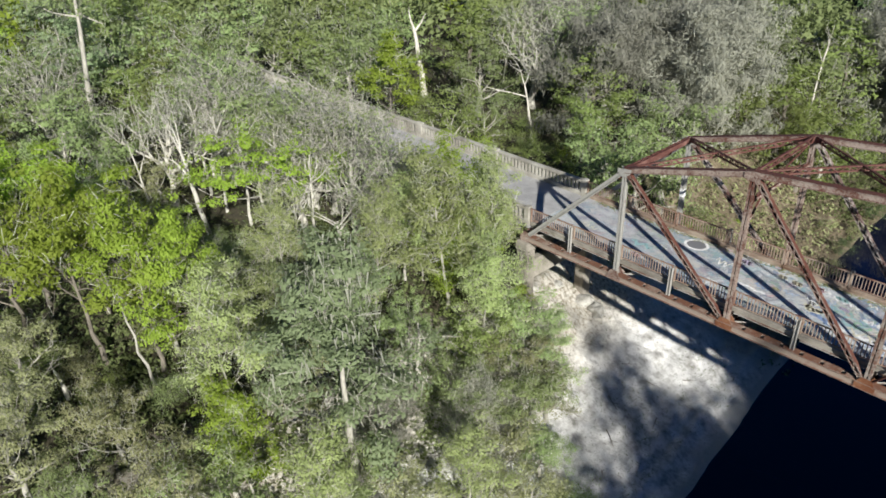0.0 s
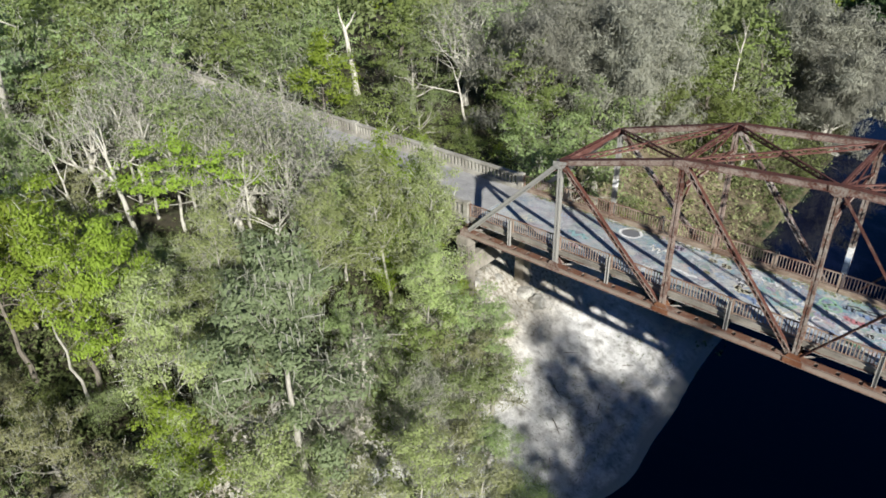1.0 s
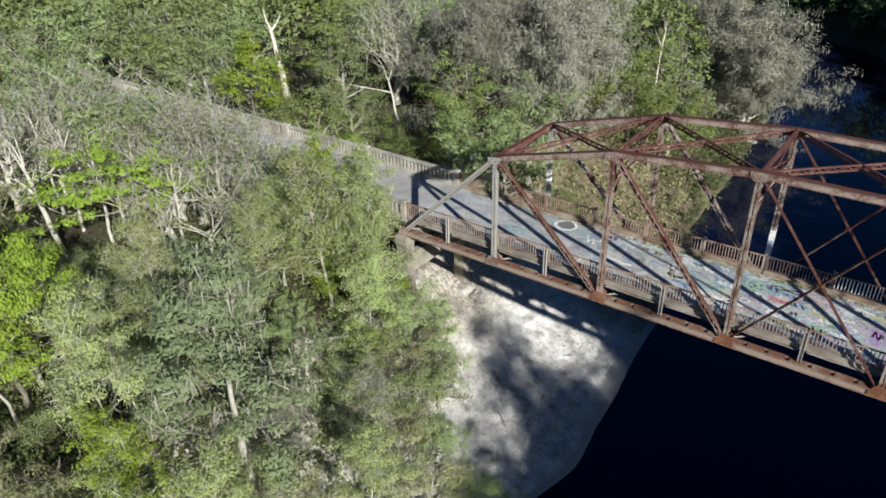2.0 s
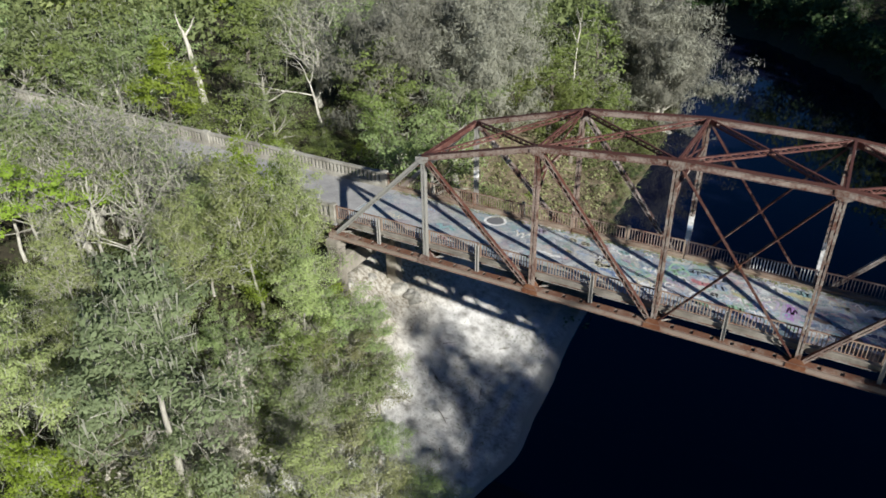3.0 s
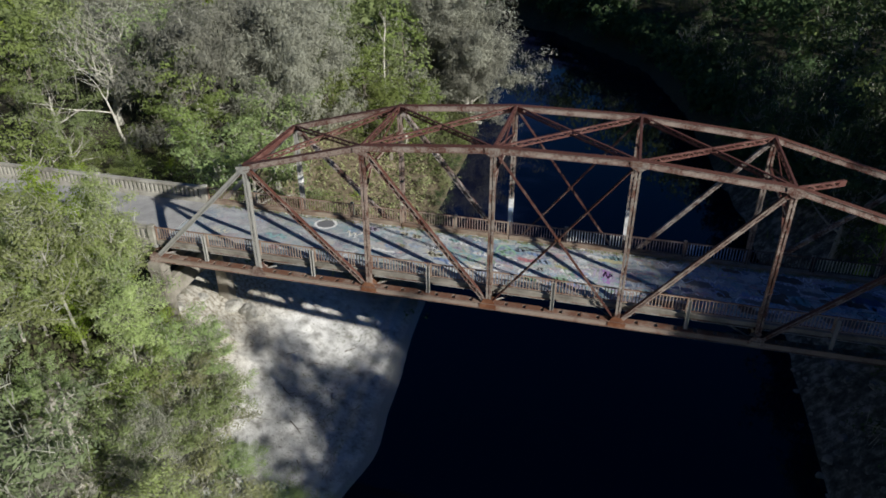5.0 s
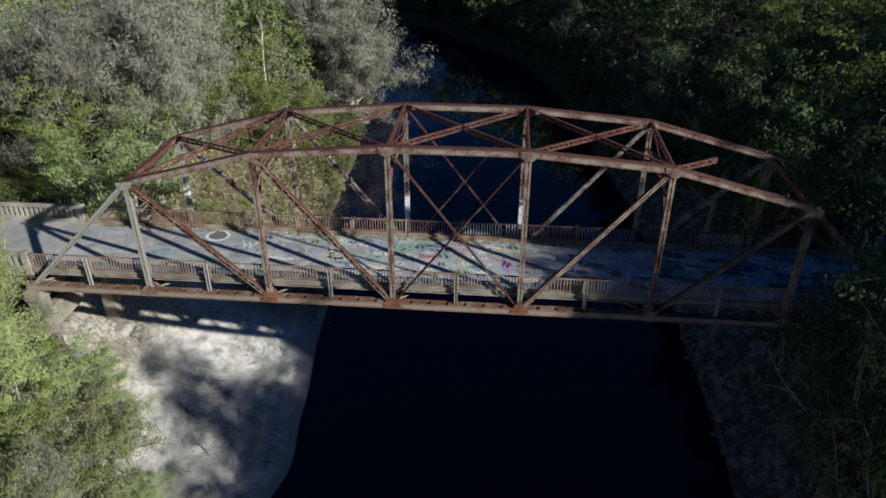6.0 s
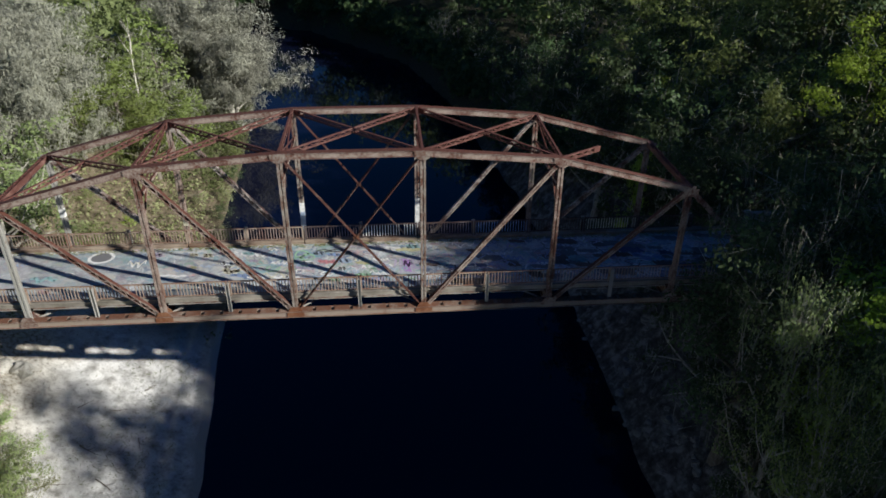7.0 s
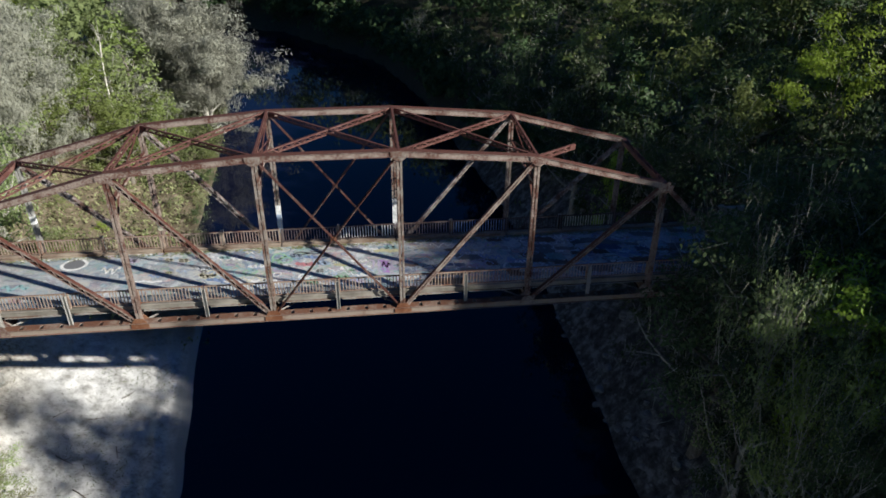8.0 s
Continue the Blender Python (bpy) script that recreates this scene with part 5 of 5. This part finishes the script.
for kind, dress, x, y, h in (("oak", "olive", 3.4, -1.6, 5.5), ("oak", "brown", 5.6, -4.0, 5.0), ("oak", "olive", 7.6, -7.0, 5.0), ("oak", "brown", 9.2, -9.6, 5.5),
                             ("oak", "brown", 3.4, -4.8, 7.0), ("oak", "olive", 4.6, -8.2, 7.5), ("oak", "green", 2.0, -6.4, 7.5), ("airy", "airy", 0.6, -4.6, 8.5)):
    tree(kind, dress, x, y, h, 1.1, 1 if h > 5.2 else 0)
# the shaded right bank; its lime, olive and green leaves paint in sunlit crowns
# three oaks added to keep the sun off the approach balustrade
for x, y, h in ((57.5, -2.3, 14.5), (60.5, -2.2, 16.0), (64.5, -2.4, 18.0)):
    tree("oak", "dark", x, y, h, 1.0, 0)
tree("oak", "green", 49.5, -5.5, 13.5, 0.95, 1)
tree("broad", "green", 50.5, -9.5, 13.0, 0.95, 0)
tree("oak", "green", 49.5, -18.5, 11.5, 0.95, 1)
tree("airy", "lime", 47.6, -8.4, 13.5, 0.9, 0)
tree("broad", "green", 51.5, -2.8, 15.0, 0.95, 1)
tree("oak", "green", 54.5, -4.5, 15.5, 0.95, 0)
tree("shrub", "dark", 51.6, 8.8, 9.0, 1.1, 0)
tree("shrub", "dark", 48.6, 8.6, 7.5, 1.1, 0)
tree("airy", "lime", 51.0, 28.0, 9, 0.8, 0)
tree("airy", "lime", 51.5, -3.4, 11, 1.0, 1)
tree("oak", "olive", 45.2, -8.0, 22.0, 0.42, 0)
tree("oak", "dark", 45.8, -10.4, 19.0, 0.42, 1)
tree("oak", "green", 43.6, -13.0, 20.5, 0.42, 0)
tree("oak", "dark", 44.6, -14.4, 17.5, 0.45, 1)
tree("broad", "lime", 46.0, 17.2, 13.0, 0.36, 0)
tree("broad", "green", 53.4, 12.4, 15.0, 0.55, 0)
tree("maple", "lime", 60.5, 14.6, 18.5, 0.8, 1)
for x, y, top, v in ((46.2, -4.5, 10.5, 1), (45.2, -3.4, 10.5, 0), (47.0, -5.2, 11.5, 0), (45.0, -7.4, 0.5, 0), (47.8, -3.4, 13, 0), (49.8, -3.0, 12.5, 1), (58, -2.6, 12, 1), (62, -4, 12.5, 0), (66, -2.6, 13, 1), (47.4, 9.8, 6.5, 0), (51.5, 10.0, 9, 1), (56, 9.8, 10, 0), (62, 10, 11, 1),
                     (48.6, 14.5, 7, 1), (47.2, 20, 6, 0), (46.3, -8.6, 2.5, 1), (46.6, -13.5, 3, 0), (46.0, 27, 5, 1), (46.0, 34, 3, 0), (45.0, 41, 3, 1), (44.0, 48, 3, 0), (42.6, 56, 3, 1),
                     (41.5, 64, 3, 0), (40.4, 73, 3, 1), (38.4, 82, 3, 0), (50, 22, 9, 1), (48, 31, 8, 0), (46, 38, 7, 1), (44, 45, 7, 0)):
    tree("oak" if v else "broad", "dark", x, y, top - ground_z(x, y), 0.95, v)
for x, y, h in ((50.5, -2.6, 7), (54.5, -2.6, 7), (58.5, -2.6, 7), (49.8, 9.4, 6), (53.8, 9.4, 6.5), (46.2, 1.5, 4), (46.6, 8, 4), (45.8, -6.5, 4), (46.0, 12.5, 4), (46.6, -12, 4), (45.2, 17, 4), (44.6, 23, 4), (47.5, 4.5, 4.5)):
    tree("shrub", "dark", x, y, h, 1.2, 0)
tree("bare", "bare", 36.5, 90, 9, 0.9, 0)
tree("bare", "bare", 25.0, 113, 9, 0.9, 1)

# crowns that close over the road further off
tree("oak", "olive", -26, -4.5, 14, 1.1, 0)
for kind, dress, x, h in (("oak", "olive", -38.5, 14.0), ("bare", "bare", -44.5, 14.5), ("oak", "olive", -47.5, 15.5), ("oak", "olive", -54.0, 16.0), ("oak", "green", -61.0, 16.5), ("oak", "olive", -69.0, 17.0)):
    tree(kind, dress, x, -1.7, h, 1.0, 1)
tree("bare", "bare", -31, -5.5, 14, 1.1, 1)
tree("oak", "olive", -36, -3.5, 14.5, 1.1, 1)
tree("oak", "green", -43, -3.5, 14.5, 1.1, 0)
tree("broad", "green", -50, -2.8, 15, 1.1, 1)
tree("oak", "olive", -57, -2.8, 15, 1.1, 0)
tree("oak", "olive", -34, 10.5, 14, 1.1, 1)
tree("oak", "green", -41, 10.0, 14, 1.1, 0)
tree("broad", "green", -65, -2.5, 15, 1.1, 0)
tree("oak", "olive", -73, -2.5, 15, 1.1, 1)
tree("oak", "green", -82, -2.5, 15, 1.1, 0)
tree("oak", "olive", -50, 9.8, 14, 1.1, 0)

# the forest around them
FOREST = np.random.default_rng(5)
OPENINGS = ((-18.8, 22.4, -9.0, 10.5), (-39.4, 25.4, -25.0, 9.5))      # gaps in the woods before two dead trees
stood = [(o.matrix_basis.translation.x, o.matrix_basis.translation.y) for o in scene.objects if o.name.startswith(("tree", "dead_tree"))]


def clear(x, y, gap):
    if (x < 2 or x > 47) and (-3.0 if x < 2 else -1.8) < y < WIDE + 2.6:
        return False
    if -31 < x < 4 and -34 < y < -1.0:
        return False
    if -22 < x < 1 and 24 < y < 52:
        return False
    for ax, ay, bx, by in OPENINGS:
        k = min(1, max(0, ((x - ax) * (bx - ax) + (y - ay) * (by - ay)) / ((bx - ax) ** 2 + (by - ay) ** 2)))
        if math.hypot(x - ax - k * (bx - ax), y - ay - k * (by - ay)) < 4.8:
            return False
    return all((x - a) ** 2 + (y - b) ** 2 > gap * gap for a, b in stood)


def pick(side, r):
    if side > 0:
        table = ((0.30, "oak", "olive"), (0.44, "broad", "green"), (0.51, "maple", "lime"), (0.535, "grey", "grey"), (0.68, "bare", "bare"),
                 (0.85, "cypress", "cypress"), (0.93, "oak", "green"), (1.01, "airy", "airy"))
    else:
        # right bank: mostly leaves darkened for shade, brighter ones for sunlit crowns
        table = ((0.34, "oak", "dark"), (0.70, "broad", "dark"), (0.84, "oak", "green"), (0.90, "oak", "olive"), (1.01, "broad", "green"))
    return next((k, d) for p, k, d in table if r < p)


FAR = {}


def far_tree(kind, dress, x, y, tall, turn, rng):
    """Adds a distant tree's leaves to the woods of its colour."""
    tips = skeleton_of(kind, 3)[1]
    colour = DRESS[dress][0] if dress != "grey" else "moss"
    k = KINDS[kind]
    pts, facing = clumps(rng, tips, 5 if dress == "dark" else 3, k["spread"], k["flat"], 0.1)
    pts = pts * (tall / 10) * np.array((1.1, 1.1, 1))
    c, s = math.cos(turn), math.sin(turn)
    spin = np.array(((c, s, 0), (-s, c, 0), (0, 0, 1)))
    FAR.setdefault(colour, []).append((pts @ spin + np.array((x, y, ground_z(x, y))), facing @ spin))


count = 0
for i in range(16000):
    x, y = FOREST.uniform(-150, 110), FOREST.uniform(-48, 190)
    r, big, v = FOREST.uniform(0, 1), FOREST.uniform(0, 1), int(FOREST.integers(0, 2))
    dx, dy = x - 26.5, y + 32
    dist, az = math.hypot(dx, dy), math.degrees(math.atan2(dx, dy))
    if not -90 < az < 58 or dist > 172:
        continue
    s, side = bank(np.array([x]), np.array([y]))
    s, side = float(s[0]), float(side[0])
    if side > 0:
        least = 14.5 if y < 16 else 12.0 if y < 44 else 6.0 if y < 60 else 4.0
    else:
        least = 6.0 if y < 20 else 4.5
    if s < least or dist < 24:
        continue
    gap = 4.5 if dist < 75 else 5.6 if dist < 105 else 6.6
    if not clear(x, y, gap):
        continue
    kind, dress = pick(side, r)
    if (dress == "grey" and y < 32) or (kind == "cypress" and y > 8):
        kind, dress = "oak", "olive"
    tall = 9.5 + 4.5 * big + (1.5 if dist > 80 else 0)
    if side < 0:
        tall = 11.2 + 3 * big + 0.33 * min(max(x - 48, 0), 34) if y < 22 else 8.5 + 3 * big + 0.5 * min(max(s - 5, 0), 34) + (6 if y > 100 else 0)
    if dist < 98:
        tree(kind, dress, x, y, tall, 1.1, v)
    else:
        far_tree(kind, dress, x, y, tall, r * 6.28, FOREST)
    stood.append((x, y))
    count += 1
for i in range(1800):
    x, y, r = FOREST.uniform(-45, 48), FOREST.uniform(36, 160), FOREST.uniform(0, 1)
    s, side = bank(np.array([x]), np.array([y]))
    if side[0] < 0 and 0.8 < s[0] < (6.5 if y > 84 else 4.0) and r < 0.6:
        far_tree("shrub", "dark", x, y, (6 if y > 100 else 3.5) + 6 * r, r * 40, FOREST)
for colour, groups in FAR.items():
    tagged(new("distant_woods", leaf_mesh("distant_woods", np.concatenate([g[0] for g in groups]), np.concatenate([g[1] for g in groups]), 0.74, 0.52, LEAF[colour], FOREST)), "distant riverside forest canopy of " + {"moss": "grey mossy trees", "twig": "bare grey trees", "lime": "lime-green trees", "dark": "trees with leaf colour darkened for shade"}.get(colour, "green mixed trees"), "woods", kind="stuff")

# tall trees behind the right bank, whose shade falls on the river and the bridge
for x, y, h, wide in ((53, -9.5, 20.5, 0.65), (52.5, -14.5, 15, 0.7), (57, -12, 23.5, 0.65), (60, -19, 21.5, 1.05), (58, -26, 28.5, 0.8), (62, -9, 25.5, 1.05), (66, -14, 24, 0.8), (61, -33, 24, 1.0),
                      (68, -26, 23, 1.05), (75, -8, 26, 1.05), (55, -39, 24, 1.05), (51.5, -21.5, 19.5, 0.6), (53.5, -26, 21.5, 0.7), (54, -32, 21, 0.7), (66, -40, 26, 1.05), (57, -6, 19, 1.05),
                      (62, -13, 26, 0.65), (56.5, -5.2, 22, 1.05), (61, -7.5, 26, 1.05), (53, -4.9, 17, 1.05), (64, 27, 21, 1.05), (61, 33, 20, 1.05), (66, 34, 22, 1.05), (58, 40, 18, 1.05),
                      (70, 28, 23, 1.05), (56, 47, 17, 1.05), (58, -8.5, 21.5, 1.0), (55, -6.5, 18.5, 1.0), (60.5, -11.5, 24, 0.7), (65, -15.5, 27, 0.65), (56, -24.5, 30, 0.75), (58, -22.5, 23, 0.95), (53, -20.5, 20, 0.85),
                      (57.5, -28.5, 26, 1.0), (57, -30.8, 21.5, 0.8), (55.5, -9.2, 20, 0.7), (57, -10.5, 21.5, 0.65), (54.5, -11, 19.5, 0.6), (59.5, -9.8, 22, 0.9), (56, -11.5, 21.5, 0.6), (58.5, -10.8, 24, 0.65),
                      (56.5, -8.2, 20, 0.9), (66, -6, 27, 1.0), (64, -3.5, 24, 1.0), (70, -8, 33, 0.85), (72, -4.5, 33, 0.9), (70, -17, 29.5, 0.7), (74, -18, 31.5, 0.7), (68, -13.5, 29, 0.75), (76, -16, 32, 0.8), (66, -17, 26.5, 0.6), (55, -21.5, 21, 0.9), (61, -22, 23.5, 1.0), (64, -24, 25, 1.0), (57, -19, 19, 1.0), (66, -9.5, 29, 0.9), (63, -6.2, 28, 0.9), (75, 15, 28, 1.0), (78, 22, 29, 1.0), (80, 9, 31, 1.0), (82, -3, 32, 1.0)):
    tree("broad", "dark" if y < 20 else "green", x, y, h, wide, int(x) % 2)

# low growth on the forest floor
def undergrowth(name, label, mat_name, seed, n, box, keep):
    rng = np.random.default_rng(seed)
    xs, ys = rng.uniform(box[0], box[1], n), rng.uniform(box[2], box[3], n)
    s, side = bank(xs, ys)
    ok = keep(xs, ys, s, side)
    xs, ys = xs[ok], ys[ok]
    tuft = rng.uniform(0, 1, len(xs)) ** 2 * 1.6
    each = 12
    base = np.repeat(np.stack((xs, ys, height(xs, ys) + 0.1), axis=1), each, axis=0)
    high = np.repeat(tuft, each)
    off = rng.normal(0, 1, base.shape) * np.array((0.5, 0.5, 0.0))
    base = base + off
    base[:, 2] += np.abs(rng.normal(0, 0.5, len(base))) * (0.2 + high)
    return tagged(new(name, leaf_mesh(name, base, off * np.array((1, 1, 0)) + np.array((0, 0, 0.7)), 0.30, 0.18, LEAF[mat_name], rng)), label, "undergrowth", kind="stuff")


def in_woods(xs, ys, s, side):
    road = ((xs < 1) | (xs > 48)) & (ys > -0.5) & (ys < 7.2)
    sandy = (side > 0) & (ys < 14) & (s < np.where(ys > -9, 13.5, 7.0))
    rocky = (side < 0) & (ys < 30) & (s < 4.5)
    return (s > np.where(ys > 15, 0.3, 1.2)) & ~road & ~sandy & ~rocky & (np.hypot(xs - 26.5, ys + 32) > 20)


undergrowth("undergrowth", "tangled low green and brown undergrowth on the forest floor", "litter", 8, 3000, (-60, 62, -34, 80), in_woods)
undergrowth("undergrowth", "low green ferns and saplings under the riverside trees", "litter", 12, 2400, (-24, 9, -34, -3), in_woods)
undergrowth("undergrowth", "dense green scrub along the water's edge", "litter", 9, 2600, (-14, 12, 42, 78), in_woods)
undergrowth("undergrowth", "sparse dry tufts on the open slope beyond the bridge", "brown", 19, 500, (-9, 9, 16, 44), in_woods)
undergrowth("undergrowth", "scrub in shade-darkened leaf colour crowding the far bank of the bend", "dark", 10, 2200, (0, 60, 70, 140), lambda xs, ys, s, side: in_woods(xs, ys, s, side) & (s > 1.5))


# ---- stones and driftwood ----
def stone_mesh(seed, mat):
    bm = bmesh.new()
    bmesh.ops.create_icosphere(bm, subdivisions=2, radius=1)
    for v in bm.verts:
        n = noise.noise(v.co * 1.3 + Vector((seed * 7.1, 3.0, seed))) * 0.45 + noise.noise(v.co * 3.1 + Vector((seed, seed * 2.0, 0))) * 0.18
        v.co *= 1 + n
        v.co = Vector((round(v.co.x * 2.2) / 2.2 * 0.35 + v.co.x * 0.65, v.co.y, v.co.z))
        v.co.z *= 0.62
    return mesh_of("boulder", bm, mat)


STONES = [stone_mesh(i, ROCK) for i in range(4)]
RUBBLE = [stone_mesh(i + 4, DARKER_ROCK) for i in range(4)]


def boulder(i, x, y, size, group, label):
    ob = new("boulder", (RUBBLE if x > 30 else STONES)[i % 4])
    ob.matrix_basis = pose(x, y, ground_z(x, y) + size * 0.12, 0, 0, (i * 67) % 360) @ Matrix.Diagonal((size, size * (0.7 + 0.1 * (i % 5)), size * (0.7 + 0.15 * (i % 3)), 1))
    return tagged(ob, label, "boulder", group)


PEBBLE = random.Random(4)
for i in range(9):
    boulder(i, PEBBLE.uniform(-1.5, 2.0), PEBBLE.uniform(1.0, 7.5), PEBBLE.uniform(0.35, 0.9), "boulders at the pier", "pale limestone boulder half buried in sand by the pier")
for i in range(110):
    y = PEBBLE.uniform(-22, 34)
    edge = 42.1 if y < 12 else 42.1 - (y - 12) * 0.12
    boulder(i, edge + PEBBLE.uniform(-0.6, 3.6), y, PEBBLE.uniform(0.14, 0.42), "rubble of the right bank", "darker-toned limestone boulder on the shaded water's edge")
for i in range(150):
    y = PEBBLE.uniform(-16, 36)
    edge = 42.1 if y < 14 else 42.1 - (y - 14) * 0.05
    boulder(i, edge + PEBBLE.uniform(-0.2, 2.6), y, PEBBLE.uniform(0.1, 0.26), "rubble of the right bank", "small darker-toned limestone boulder in the shaded bank rubble")
# pale stones stand in for a patch of white sand under the mossy tree
for i in range(10):
    boulder(i, PEBBLE.uniform(5.0, 8.0), PEBBLE.uniform(62, 68), PEBBLE.uniform(0.4, 1.1), "stones under the mossy tree", "pale stone standing in for white sand at the river's edge")


def driftwood(x, y, length, turn, r):
    rng = np.random.default_rng(int(x * 100 + y * 10) % 9973)
    segs = []
    limb(rng, segs, (0, 0, 0), (1, 0, 0), length, r, 4, 0.0, 0.10)
    limb(rng, segs, (length * 0.45, 0, 0), (0.7, 0.7, 0.15), length * 0.4, r * 0.5, 3, 0.0, 0.15)
    z = max(ground_z(x, y), ground_z(x + length * math.cos(radians(turn)), y + length * math.sin(radians(turn))))
    drop = math.degrees(math.atan2(ground_z(x + length * math.cos(radians(turn)), y + length * math.sin(radians(turn))) - ground_z(x, y), length))
    ob = new("driftwood_branch", wood_mesh("driftwood", segs, BARK))
    ob.matrix_basis = pose(x, y, ground_z(x, y) + r, 0, 0, turn) @ pose(0, 0, 0, 0, -drop, 0)
    return tagged(ob, "dark fallen branch lying on the sand bank", "driftwood", "driftwood on the sand")


for x, y, length, turn, r in ((6.5, 1.5, 1.4, -25, 0.05), (8.2, -1.0, 1.7, -35, 0.045), (5.4, 4.6, 1.1, 60, 0.04), (7.2, 5.2, 0.9, 20, 0.04), (9.4, 3.1, 1.2, -70, 0.045), (6.0, -2.0, 1.2, 10, 0.04),
                              (9.8, -3.6, 1.4, -40, 0.045), (8.6, 7.6, 1.0, 40, 0.04)):
    driftwood(x, y, length, turn, r)


def strewn(name, label, spots, long, wide, colour, seed):
    """Litter lying flat on the ground."""
    ob = new(name, leaf_mesh(name, spots, np.tile((0.0, 0.0, 1.0), (len(spots), 1)), long, wide, LEAF[colour], np.random.default_rng(seed)))
    return tagged(ob, label, "litter", kind="stuff")


rng = np.random.default_rng(3)
xs, ys = rng.uniform(2.5, 12.0, 2600), rng.uniform(-7, 12, 2600)
keep = wave(xs * 2.2 + 3, ys * 1.6) + rng.normal(0, 0.35, len(xs)) > 0.25      # drifted into loose lines
xs, ys = xs[keep], ys[keep]
strewn("twig_litter", "scattered dark twigs and leaf litter on the sand", np.stack((xs, ys, height(xs, ys) + 0.03), axis=1), 0.30, 0.04, "litter", 6)
strewn("curb_litter", "dry leaves and grit drifted along the roadway curb", CURB_LITTER, 0.16, 0.08, "brown", 7)
